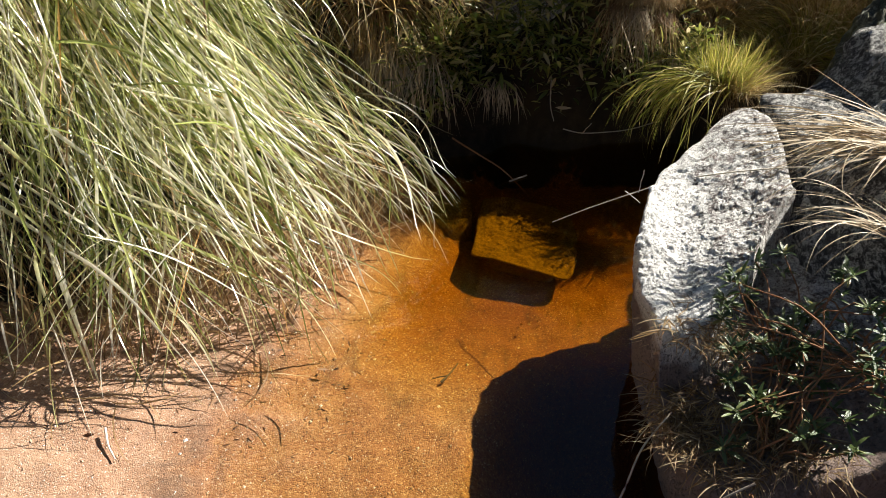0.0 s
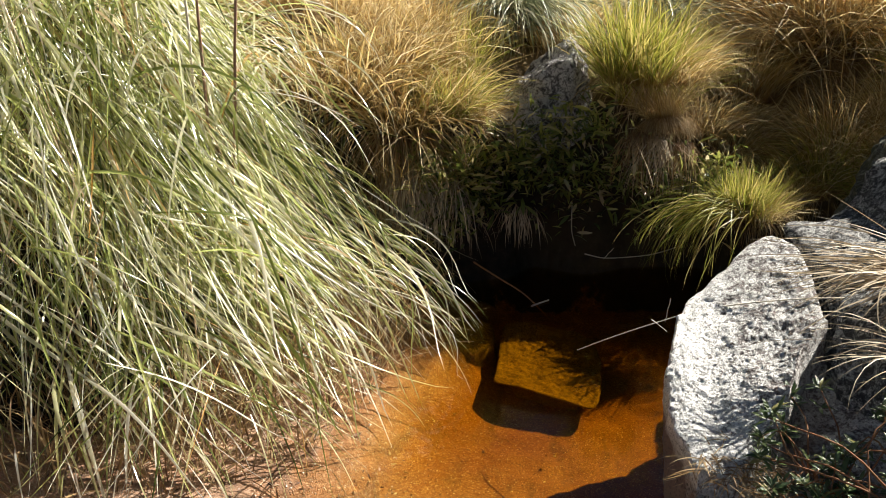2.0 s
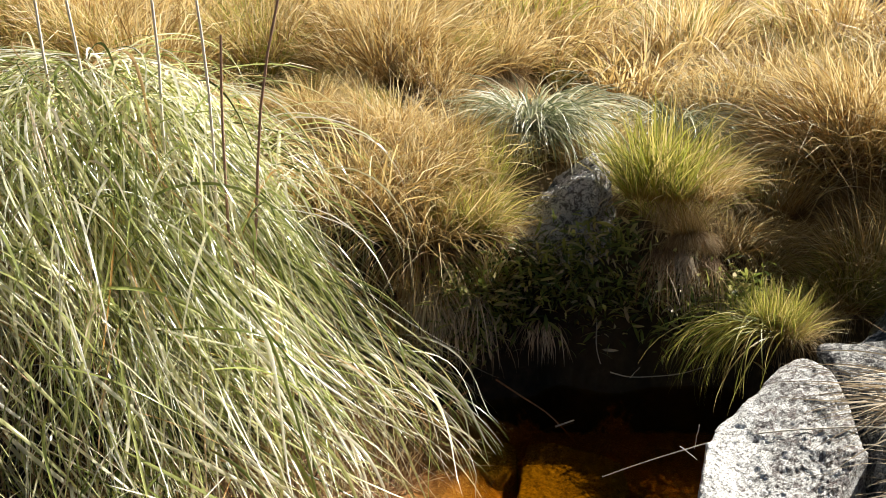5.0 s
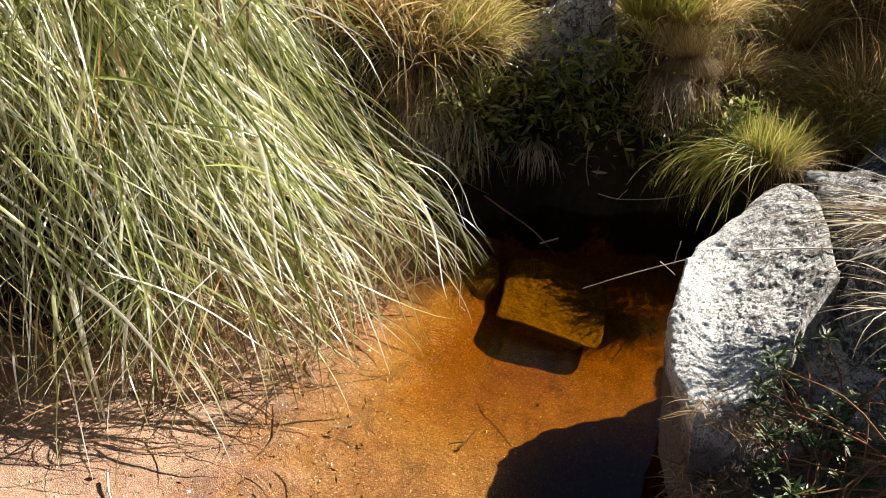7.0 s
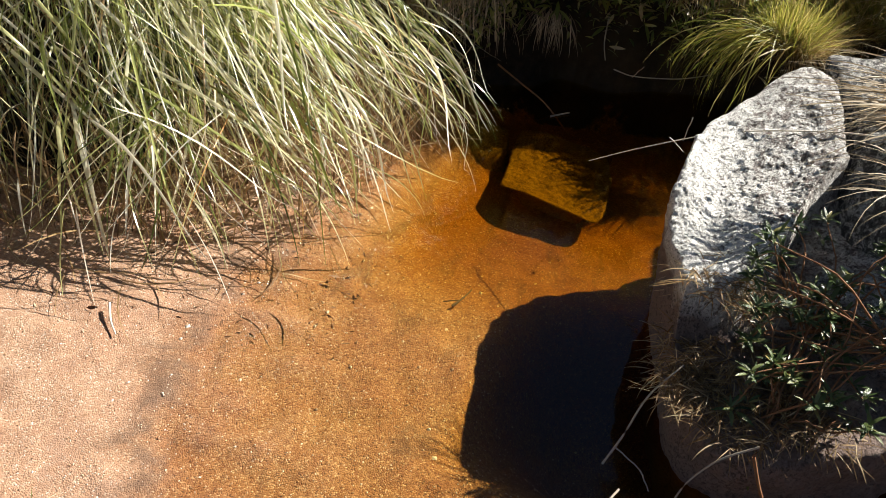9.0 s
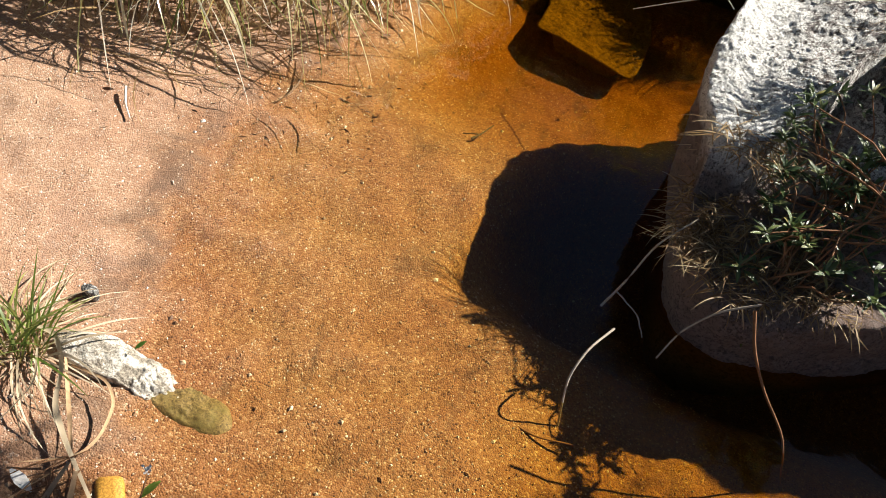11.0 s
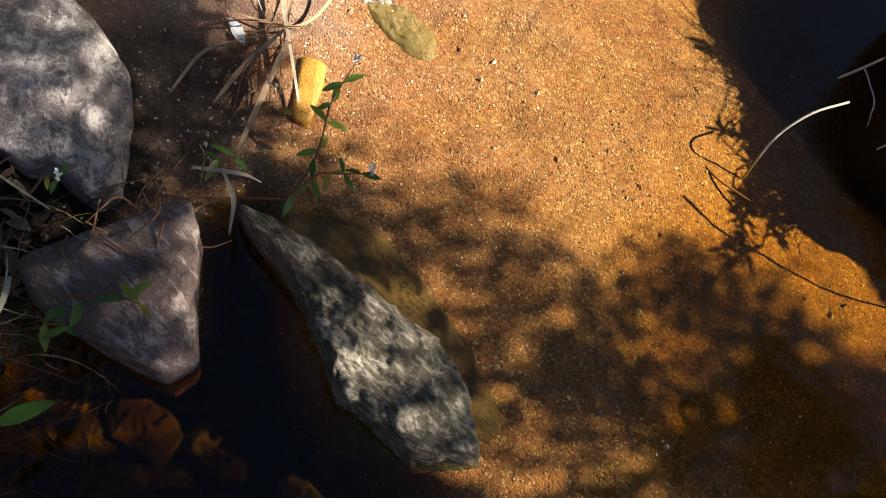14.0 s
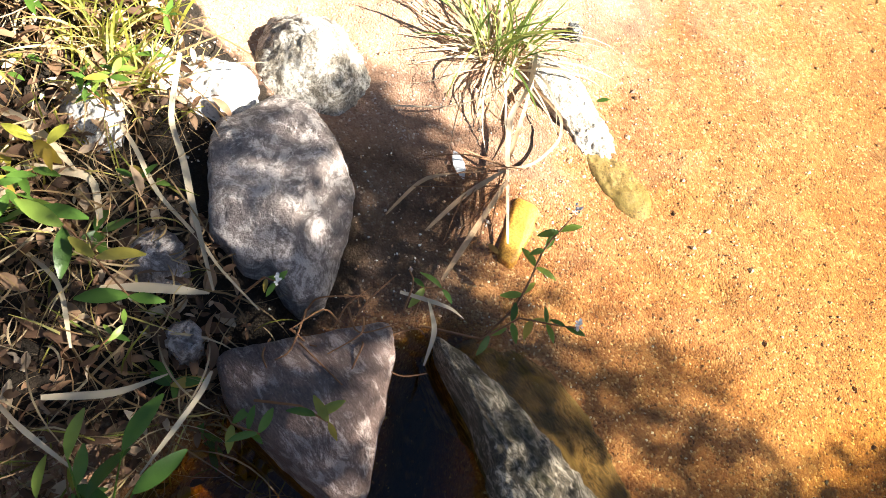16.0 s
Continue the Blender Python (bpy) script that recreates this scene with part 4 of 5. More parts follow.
plant("erect", -0.5, 3.24, 0.38, 90, 0.5, (14, 0))
plant("gold", -0.78, 3.16, 0.45, 140, 0.42, (14, 0))
plant("gold2", 0.5, 3.8, 0.6, 50)
plant("skirt", 0.34, 3.5, 0.36, 200, 0.66, (24, 0))
plant("erect", 0.68, 3.18, 0.5, 70, 0.34, (0, -10))
plant("erect", 0.62, 3.2, 0.46, 170, 0.36, (0, -4))
plant("gold2", 0.72, 3.2, 0.34, 300, 0.34)
plant("lime", 0.65, 3.2, 0.36, 30, 0.36)
plant("gold2", 0.95, 3.72, 0.6, 90)
plant("gold", 1.18, 3.85, 0.7, 30)
plant("gold2", 1.4, 3.7, 0.8, 210)
plant("lime", 1.6, 3.9, 0.8, 120)
plant("gold", 1.75, 3.6, 0.9, 330)
plant("lime", 1.1, 3.75, 0.8, 160)
plant("gold2", 0.68, 3.9, 0.6, 250)
plant("lime", 1.35, 3.45, 0.8, 300)
r = rng(5)
done = 0
for n in range(2200):
    x, y = r.uniform(-4.5, 4.5), r.uniform(3.0, 9.0)
    if abs(x + 0.17 * y) > 0.6 + 0.62 * y or y - float(bank_line(x)) < 0.6 or (y < 4.15 and -0.5 < x < 0.55):
        continue
    kind = ("gold", "gold2", "gold", "lime", "gold2", "gold")[n % 6]
    near = 0.62 if y - float(bank_line(x)) < 1.5 else 1.0
    plant(kind + ("_far" if y > 5.2 else ""), x, y, near * r.uniform(0.65, 1.25), r.uniform(0, 360), None, (r.normal(0, 12), r.normal(0, 12)))
    done += 1
    if done > 420:
        break
for n, (x, y, size) in enumerate([(-0.4, 4.15, 0.46), (0.34, 4.7, 0.42), (0.75, 5.2, 0.4)]):
    rr = rng(330 + n)
    ob = thing("tussock_grass", (x, y, float(ground_height(x, y))), "grey-green arching tussock on the slope above the bank", "grass", "grey tussocks on the slope")
    ob["kind"] = "stuff"
    k = 1300
    foot, a = disc(rr, k, 0.16 * size)
    part("blades", blade_mesh("blades", M_GREY, blades(340 + n, k, foot, a + rr.normal(0, 0.5, k), rr.normal(76, 12, k), rr.normal(-60, 25, k), size * rr.uniform(0.7, 1.5, k), rr.uniform(0.005, 0.01, k), 9, 1.1, 0.3)), ob)
    k = 350
    foot, a = disc(rr, k, 0.2 * size)
    part("dead_blades", blade_mesh("dead_blades", M_STRAW, blades(350 + n, k, foot, a, rr.normal(50, 15, k), rr.normal(-80, 8, k), size * rr.uniform(0.5, 1.0, k), rr.uniform(0.003, 0.006, k), 7, 1.0, 0.4)), ob, "brown dead blades at the foot")
for ob in list(TUFTS.values()):
    for o in (*ob.children_recursive, ob):
        bpy.data.objects.remove(o)


# ---- leafy plants ----
def leaf_verts(length, width, curl=0.3, fold=0.25, n=5):
    """One pointed leaf along +x, folded along its midrib, arching down by curl."""
    s = np.linspace(0, 1, n)
    w = width / 2 * np.sin(math.pi * np.clip(s * 0.94 + 0.03, 0, 1)) ** 0.8
    x, z = length * s, -curl * length * s ** 2
    mid = np.stack([x, 0 * x, z], -1)
    lft = np.stack([x, w, z + fold * w], -1)
    rgt = np.stack([x, -w, z + fold * w], -1)
    v = np.stack([lft, mid, rgt], 1).reshape(-1, 3)
    f = []
    for k in range(n - 1):
        a = 3 * k
        f += [(a, a + 3, a + 4, a + 1), (a + 1, a + 4, a + 5, a + 2)]
    return v, np.array(f)


def turned(v, at, az, up, roll=0.0, size=1.0):
    m = Euler((roll, -up, az), "XYZ").to_matrix()
    return size * v @ np.array(m).T + np.asarray(at)


def leaves_mesh(name, material, leaves, shape=(1.0, 0.26, 0.3, 0.25)):
    """leaves: rows of (place, azimuth, upward angle, roll, length)."""
    v0, f0 = leaf_verts(*shape)
    v = np.concatenate([turned(v0, at, az, up, roll, ln) for at, az, up, roll, ln in leaves])
    f = np.concatenate([f0 + k * len(v0) for k in range(len(leaves))])
    return mesh_of(name, v, f, material)


def rosette(at, r, n, length):
    out = []
    for k in range(n):
        up = r.uniform(-0.1, 1.1)
        out.append((np.array(at) + r.normal(0, 0.004, 3), k * 2.4 + r.normal(0, 0.2), up, r.normal(0, 0.3), length * r.uniform(0.65, 1.15)))
    return out


def boulder_top(x, y):
    return max(float(face_top(np.array(x), np.array(y))), float(ledge_top(np.array(x), np.array(y))) if x > 0.66 else 0)


# the small-leaved shrub rooted in the crack of the boulder
ROSETTES = [(0.52, 1.72, 0.43), (0.45, 1.7, 0.37), (0.4, 1.51, 0.33), (0.34, 1.49, 0.3), (0.49, 1.62, 0.38), (0.25, 1.25, 0.28), (0.49, 1.11, 0.37), (0.54, 1.28, 0.4), (0.38, 0.96, 0.32),
            (0.54, 1.03, 0.4), (0.59, 1.73, 0.45), (0.44, 1.44, 0.35), (0.5, 1.44, 0.38), (0.59, 1.5, 0.42), (0.42, 1.02, 0.34), (0.47, 1.24, 0.36)]


LEAF_MESH = [leaves_mesh("leaf", M_SHRUB, [((0, 0, 0), 0, 0, 0, 1.0)], shape) for shape in ((1.0, 0.24, 0.25, 0.25), (1.0, 0.2, 0.1, 0.3), (1.0, 0.28, 0.4, 0.2))]


for i, q in enumerate(ROSETTES):
    if q[1] < 1.35:
        ROSETTES[i] = tuple(c + 1.2 * (v - c) for v, c in zip(q, (-0.055, -0.19, 1.4)))


def rock_shrub(root, tips, label, seed, n_leaf=13, length=0.038, stem=0.003):
    r = rng(seed)
    ob = thing("rock_shrub", root, label, "shrub", "shrubs on the boulder")
    base = np.array(root)
    for tip in tips:
        t = np.array(tip) - base
        own = stalk("stem", ob, bent((r.normal(0, 0.02), r.normal(0, 0.02), -0.01), t, 0.03, 0.02, 8, int(r.integers(999))), stem, stem * 0.5, M_BROWN)
        for at, az, up, roll, ln in rosette(t, r, n_leaf, length):
            lf = part("leaf", LEAF_MESH[int(r.integers(3))], own)
            lf.matrix_basis = Matrix.LocRotScale(Vector(at), Euler((roll, -up, az)), Vector((ln, ln, ln)))
        rows = []
        for k in range(1):
            s = r.uniform(0.7, 0.95)
            rows += rosette(t * s + np.array([0, 0, 0.03 * (1 - s)]), r, n_leaf // 2, length * 0.8)
        tagged(part("small_leaves", leaves_mesh("small_leaves", M_SHRUB, rows, (1.0, 0.24, 0.25, 0.25)), own), kind="stuff")
    return ob


r = rng(31)
extra = []
for n in range(52):
    x, y = r.uniform(0.4, 0.82), r.uniform(1.2, 1.56)
    extra.append((x, y, boulder_top(x, y) + r.uniform(0.03, 0.12)))
rock_shrub((0.56, 1.5, boulder_top(0.56, 1.5) - 0.01), [p for p in ROSETTES if p[1] > 1.35] + extra[:16], "low shrub with narrow glossy green leaves on the boulder", 41)
rock_shrub((0.5, 1.26, boulder_top(0.5, 1.26) - 0.01), [p for p in ROSETTES if p[1] <= 1.35] + extra[16:30], "straggling shrub with narrow glossy green leaves on the boulder", 42)
rock_shrub((0.72, 1.36, boulder_top(0.72, 1.36) - 0.01), extra[30:], "low shrub with narrow glossy green leaves on the boulder", 43)


def wisp(name, label, at, seed, n, az, spread, rise, fall, length, width, material, group="", segs=8, foot=0.05, category="grass"):
    """A bunch of blades that all lean one way."""
    r = rng(seed)
    ob = thing(name, at, label, category, group)
    ob["kind"] = "stuff"
    base, _ = disc(r, n, foot)
    data = blades(seed + 1, n, base, r.normal(az, spread, n), r.normal(rise, 12, n), r.normal(fall, 14, n), length * r.uniform(0.55, 1.15, n), width * r.uniform(0.6, 1.3, n), segs, 1.2, 0.3)
    part("blades", blade_mesh("blades", material, data), ob)
    return ob


wisp("dry_grass", "bunch of dry tan grass growing from the rock ledge", (0.85, 1.87, boulder_top(0.85, 1.87) + 0.005), 50, 130, math.pi + 0.1, 0.35, 10, -24, 0.4, 0.004, M_STRAP, foot=0.08)
wisp("dry_grass", "thin bunch of dry tan grass growing from the rock ledge", (0.8, 1.64, boulder_top(0.8, 1.64) + 0.005), 52, 34, math.pi + 0.15, 0.4, 30, -25, 0.36, 0.003, M_STRAP)
wisp("dead_grass", "mat of dead grey-brown grass on the boulder edge", (0.38, 1.6, 0.27), 54, 200, math.pi + 0.9, 1.2, 8, -35, 0.09, 0.0025, M_STRAP, foot=0.08)
wisp("dead_grass", "mat of dead grey-brown grass on the boulder edge", (0.46, 1.58, 0.31), 56, 160, math.pi + 0.6, 1.4, 14, -25, 0.12, 0.0025, M_STRAP, foot=0.1)

for n, (x, y) in enumerate([(0.36, 1.32), (0.44, 1.42), (0.4, 1.5), (0.55, 1.36), (0.5, 1.26), (0.66, 1.5), (0.33, 1.42), (0.32, 1.3), (0.42, 1.24), (0.6, 1.27), (0.34, 1.5), (0.48, 1.35), (0.32, 1.36)]):
    wisp("dead_grass", "mat of dead grey-brown grass on the boulder edge", (x, y, boulder_top(x, y) + 0.005), 700 + 3 * n, 150, math.pi + 0.9, 1.4, 4, -30, 0.075, 0.0026, M_STRAW, foot=0.09)

wisp("drooping_grass", "green grass spilling down the shaded end of the bank", (0.6, 3.12, 0.4), 760, 200, math.pi + 0.35, 0.5, 22, -86, 0.44, 0.0042, M_LIME, foot=0.1)

LEAF_ON_ROCK = thing("dry_leaf", (0.37, 1.53, 0.30), "upright yellow dry leaf stuck on the boulder", "leaf")
LEAF_ON_ROCK.data = None
part("blade", leaves_mesh("blade", M_STRAP, [((0, 0, 0), 0.9, 1.15, 0.6, 0.1)], (1.0, 0.2, 0.1, 0.3)), LEAF_ON_ROCK)


def twig(label, points, r0=0.0025, r1=0.0012, material=None, name="twig", category="twig", group="", forks=()):
    ob = thing(name, points[0], label, category, group)
    p0 = np.array(points[0])
    p = np.array(points, float) - p0
    s = np.linspace(0, len(p) - 1, 5 * (len(p) - 1) + 1)
    fine = np.stack([np.interp(s, range(len(p)), p[:, k]) for k in range(3)], -1)
    for _ in range(3):
        fine[1:-1] = (fine[:-2] + 2 * fine[1:-1] + fine[2:]) / 4
    stalk("stem", ob, fine, r0, r1, material or M_TWIG)
    for f in forks:
        q = np.array(f, float) - p0
        stalk("fork", ob, bent(q[0], q[1], 0, 0.003, 5), r1, r1 * 0.7, material or M_TWIG)
    return ob


twig("long bleached grass straw arching from the boulder over the pool", [(0.78, 2.0, 0.57), (0.65, 2.05, 0.545), (0.46, 2.12, 0.48), (0.32, 2.18, 0.41), (0.12, 2.25, 0.28), (0.0, 2.3, 0.19)], 0.0022, 0.0016, M_BLEACHED,
     "straw", "straw", forks=[((0.22, 2.2, 0.37), (0.27, 2.2, 0.33)), ((0.27, 2.19, 0.45), (0.26, 2.19, 0.37))])
twig("bleached twig leaning from the boulder into the water", [(0.17, 1.2, 0.02), (0.2, 1.22, 0.1), (0.23, 1.26, 0.2), (0.3, 1.34, 0.24)], 0.003, 0.002, forks=[((0.19, 1.21, 0.07), (0.25, 1.18, 0.05)), ((0.25, 1.18, 0.05), (0.28, 1.17, 0.0))])
twig("thin bent twig hanging from the boulder", [(0.31, 1.08, 0.05), (0.33, 1.1, 0.13), (0.38, 1.12, 0.2), (0.45, 1.13, 0.25)], 0.002, 0.0025)
twig("thin curved twig standing in the shallow water", [(0.16, 0.9, -0.06), (0.14, 0.93, 0.06), (0.16, 0.99, 0.1), (0.2, 1.06, 0.11)], 0.0022, 0.0028)
twig("long thin twig hanging down the boulder to the water", [(0.42, 1.05, 0.3), (0.45, 1.02, 0.23), (0.51, 1.01, 0.14), (0.6, 1.0, 0.04), (0.66, 1.0, -0.12)], 0.0035, 0.002, M_BROWN)
twig("pale stick lodged under the far bank", [(0.02, 3.12, 0.18), (0.1, 3.12, 0.16), (0.29, 3.15, 0.17), (0.42, 3.26, 0.17)], 0.0025, 0.002, forks=[((0.1, 3.12, 0.16), (0.135, 3.07, 0.23))])
twig("thin pale root hanging under the far bank", [(-0.04, 3.3, 0.34), (-0.04, 3.2, 0.25), (-0.02, 3.2, 0.18)], 0.003, 0.002)
twig("brown stick lying across the far water", [(-0.45, 3.12, 0.12), (-0.33, 3.05, 0.08), (-0.22, 3.0, 0.04), (-0.1, 2.98, -0.08)], 0.004, 0.003, M_BROWN)
twig("short pale straw floating on the pool", [(-0.19, 2.96, 0.004), (-0.12, 3.02, 0.006)], 0.004, 0.003)
twig("small dark twig lying on the sandy bottom", [(-0.3, 1.71, -0.04), (-0.28, 1.74, -0.035), (-0.26, 1.79, -0.03)], 0.004, 0.002, M_BARK, forks=[((-0.285, 1.735, -0.035), (-0.33, 1.72, -0.04))])
twig("curved white straw lying on the dry sand", [(-1.14, 1.32, 0.05), (-1.11, 1.27, 0.04), (-1.07, 1.23, 0.035)], 0.0035, 0.002, M_BLEACHED, "straw", "straw")
twig("bent reddish twig lying under the shallow water", [(0.05, 0.86, -0.05), (0.12, 0.84, -0.045), (0.2, 0.86, -0.05)], 0.003, 0.002, M_BROWN)
twig("small dark twig lying on the sandy bottom", [(-0.17, 0.53, -0.045), (-0.18, 0.5, -0.03), (-0.195, 0.49, -0.045)], 0.006, 0.004, M_BARK)


def flat_leaf(label, at, az, length, width, material, up=0.05):
    ob = thing("fallen_leaf", at, label, "leaf")
    part("blade", leaves_mesh("blade", material, [((0, 0, 0), az, up, 0.1, length)], (1.0, width, 0.08, 0.15)), ob)


flat_leaf("pale oval leaf lying on wet sand", (-0.71, 0.34, 0.02), -0.35, 0.06, 0.35, M_FLOWER)
flat_leaf("red-brown leaf on the pool bottom", (0.0, 0.83, -0.05), -0.9, 0.035, 0.4, M_RED)
flat_leaf("yellow leaf floating beside the amber stone", (-0.53, 0.285, 0.006), 0.2, 0.025, 0.45, M_LIME)
flat_leaf("small green leaf on the pale slab", (-0.655, 0.625, 0.052), 0.9, 0.025, 0.4, M_HERB, 0.5)
PEB = stone("dark_pebble", "small dark pebble on the dry sand", [(-0.842, 0.72), (-0.83, 0.731), (-0.81, 0.729), (-0.803, 0.717), (-0.815, 0.708), (-0.833, 0.709)],
            lambda x, y: 0.045 - 8 * ((x + 0.823) ** 2 + (y - 0.72) ** 2), 0.01, M_LEDGE, 70, category="pebble", lump=0.002, grit=0.001, rounding=0.4, around=30, rings=8, sides=5)

# ---- tuft and roots on the sand spit ----
TUFT = thing("sedge_tuft", (-0.85, 0.55, 0.03), "small tuft of green sedge with dead blades on the sand", "grass")
TUFT["kind"] = "stuff"
r = rng(61)
n = 60
foot, a = disc(r, n, 0.05)
part("green_blades", blade_mesh("green_blades", M_SEDGE, blades(62, n, foot, 2.0 + r.normal(0, 1.3, n), r.normal(58, 16, n), r.normal(-5, 28, n), r.uniform(0.09, 0.22, n), r.uniform(0.003, 0.006, n), 7, 1.4, 0.3)), TUFT)
n = 90
foot, a = disc(r, n, 0.06)
part("dead_blades", blade_mesh("dead_blades", M_STRAP, blades(64, n, foot, a + r.normal(0, 0.5, n), r.normal(30, 14, n), r.normal(-40, 15, n), r.uniform(0.08, 0.24, n), r.uniform(0.002, 0.005, n), 7, 1.0, 0.6,
                                                           lambda x, y: ground_height(x - 0.85, y + 0.55) - 0.03)), TUFT, "bleached dead blades round the tuft")


def strap(label, points, width, material, seed=0, group="dry strap leaves", name="strap_leaf"):
    """A flat dry leaf or root ribbon along the points, creased along its middle."""
    p = np.array(points, float)
    s = np.linspace(0, len(p) - 1, 6 * (len(p) - 1) + 1)
    c = np.stack([np.interp(s, range(len(p)), p[:, k]) for k in range(3)], -1)
    for _ in range(4):
        c[1:-1] = (c[:-2] + 2 * c[1:-1] + c[2:]) / 4
    t = np.gradient(c, axis=0)
    t /= np.linalg.norm(t, axis=1)[:, None]
    u = np.cross(t, [0, 0, 1.0])
    u /= np.maximum(np.linalg.norm(u, axis=1), 1e-6)[:, None]
    r = rng(seed)
    ph = r.uniform(0, 6)
    n = len(c)
    tw = 0.7 * np.sin(np.linspace(0, r.uniform(2, 6), n) + ph)[:, None]
    u = u * np.cos(tw) + np.array([0, 0, 1.0]) * np.sin(tw)
    w = width / 2 * (np.sin(math.pi * np.linspace(0.12, 0.97, n)) ** 0.4)[:, None]
    up = np.array([0, 0, 0.25]) * w
    v = np.stack([c - u * w + up, c, c + u * w + up], 1).reshape(-1, 3)
    k = 3 * np.arange(n - 1)[:, None]
    f = np.concatenate([k + np.array([[0, 3, 4, 1]]), k + np.array([[1, 4, 5, 2]])])
    al = np.repeat(np.linspace(0.3, 1, n), 3)
    ob = thing(name, (0, 0, 0), label, "leaf" if name == "strap_leaf" else "root", group, "", mesh_of(name, v, f, material, along=al))
    return ob


ROOTS = "bleached roots of the sedge tuft"
strap("pale twisted root strap trailing over wet sand", [(-0.84, 0.58, 0.07), (-0.79, 0.58, 0.075), (-0.74, 0.53, 0.06), (-0.71, 0.46, 0.05), (-0.65, 0.41, 0.04), (-0.58, 0.36, 0.03), (-0.51, 0.31, 0.015)], 0.011, M_STRAP, 1, ROOTS, "root_strap")
strap("brown root strap trailing over wet sand", [(-0.76, 0.56, 0.04), (-0.68, 0.46, 0.035), (-0.61, 0.37, 0.025)], 0.008, M_TAN, 2, ROOTS, "root_strap")
strap("tan root strap trailing into the shallows", [(-0.60, 0.37, 0.045), (-0.55, 0.26, 0.035), (-0.51, 0.17, 0.02)], 0.011, M_TAN, 3, ROOTS, "root_strap")
strap("tan root strap trailing into the shallows", [(-0.62, 0.38, 0.045), (-0.62, 0.29, 0.03), (-0.60, 0.2, 0.02)], 0.009, M_TAN, 4, ROOTS, "root_strap")
strap("thin looped brown root on wet sand", [(-0.74, 0.55, 0.04), (-0.66, 0.545, 0.05), (-0.62, 0.51, 0.045), (-0.61, 0.45, 0.03), (-0.62, 0.4, 0.03), (-0.71, 0.35, 0.025)], 0.006, M_TAN, 5, ROOTS, "root_strap")
strap("long dead sedge blade lying on the sand", [(-0.80, 0.54, 0.07), (-0.76, 0.48, 0.06), (-0.77, 0.38, 0.05), (-0.83, 0.28, 0.05)], 0.006, M_STRAP, 6, ROOTS, "root_strap")
strap("brown root strap half buried in wet sand", [(-0.64, 0.36, 0.03), (-0.69, 0.26, 0.025), (-0.66, 0.16, 0.02)], 0.007, M_TAN, 7, ROOTS, "root_strap")
r = rng(66)
for n in range(14):
    a = r.uniform(-2.6, -0.6)
    p0 = np.array([-0.63, 0.37, 0.035]) + r.normal(0, 0.02, 3) * (1, 1, 0.2)
    p1 = p0 + r.uniform(0.06, 0.16) * np.array([math.cos(a), math.sin(a), -0.06])
    twig("fine brown rootlet on wet sand", [tuple(p0), tuple((p0 + p1) / 2 + r.normal(0, 0.01, 3)), tuple(p1)], 0.0014, 0.0008, M_BROWN, "rootlet", "root", ROOTS)


# ---- flowering herbs ----
def herb(label, points, leaf_at, seed, flower=True, leaf_len=0.036, group="knotweed sprigs", material=None):
    """A jointed stem with pairs of pointed leaves, and a small white flower head at its tip."""
    r = rng(seed)
    root = np.array(points[0])
    ob = thing("herb_sprig", points[0], label, "plant", group)
    p = np.array(points, float) - root
    s = np.linspace(0, len(p) - 1, 4 * (len(p) - 1) + 1)
    c = np.stack([np.interp(s, range(len(p)), p[:, k]) for k in range(3)], -1)
    stalk("stem", ob, c, 0.0022, 0.0012, M_BROWN)
    for f in leaf_at:
        at = np.array([np.interp(f * (len(c) - 1), range(len(c)), c[:, k]) for k in range(3)])
        a = r.uniform(0, 6.28)
        for k in range(2):
            part("leaf", leaves_mesh("leaf", material or M_HERB, [(at, a + 2.6 * k + r.normal(0, 0.3), r.uniform(0.0, 0.5), r.normal(0, 0.3), leaf_len * r.uniform(0.7, 1.2))], (1.0, 0.34, 0.3, 0.2, 6)), ob)
    if flower:
        head = []
        for k in range(14):
            head.append((c[-1] + np.array([0, 0, 0.0015 * k]) + r.normal(0, 0.002, 3), r.uniform(0, 6.28), r.uniform(0, 1.2), 0, 0.006))
        part("flower_head", leaves_mesh("flower_head", M_FLOWER, head, (1.0, 0.8, 0.0, 0.3)), ob, "small white flower head")
    return ob


herb("green knotweed sprig with a white flower head in the shallows", [(-0.4, 0.17, -0.02), (-0.4, 0.23, 0.05), (-0.42, 0.27, 0.07), (-0.44, 0.3, 0.1), (-0.45, 0.33, 0.11), (-0.46, 0.38, 0.13)], (0.3, 0.5, 0.65, 0.85), 71)
herb("green knotweed sprig with a white flower head in the shallows", [(-0.46, 0.09, 0.03), (-0.39, 0.16, 0.03), (-0.38, 0.22, 0.06), (-0.34, 0.24, 0.09), (-0.31, 0.26, 0.11)], (0.3, 0.45, 0.6, 0.72, 0.9), 72)
herb("short green sprig between the rocks", [(-0.47, 0.08, 0.06), (-0.49, 0.11, 0.09), (-0.47, 0.13, 0.1)], (0.5, 0.95), 73, False)
herb("green sprig rooted beside the three-cornered rock", [(-0.52, -0.22, 0.0), (-0.46, -0.23, 0.08), (-0.42, -0.21, 0.11)], (0.5, 0.8, 0.98), 74, False, 0.04)
herb("trailing green sprig over the three-cornered rock", [(-0.47, -0.19, 0.09), (-0.42, -0.15, 0.13), (-0.38, -0.13, 0.13)], (0.8, 1.0), 75, False, 0.035)
herb("green sprig growing at the foot of the boulder", [(-0.62, -0.14, 0.08), (-0.6, -0.1, 0.15), (-0.58, -0.09, 0.16)], (0.6, 0.95), 76, True, 0.03)

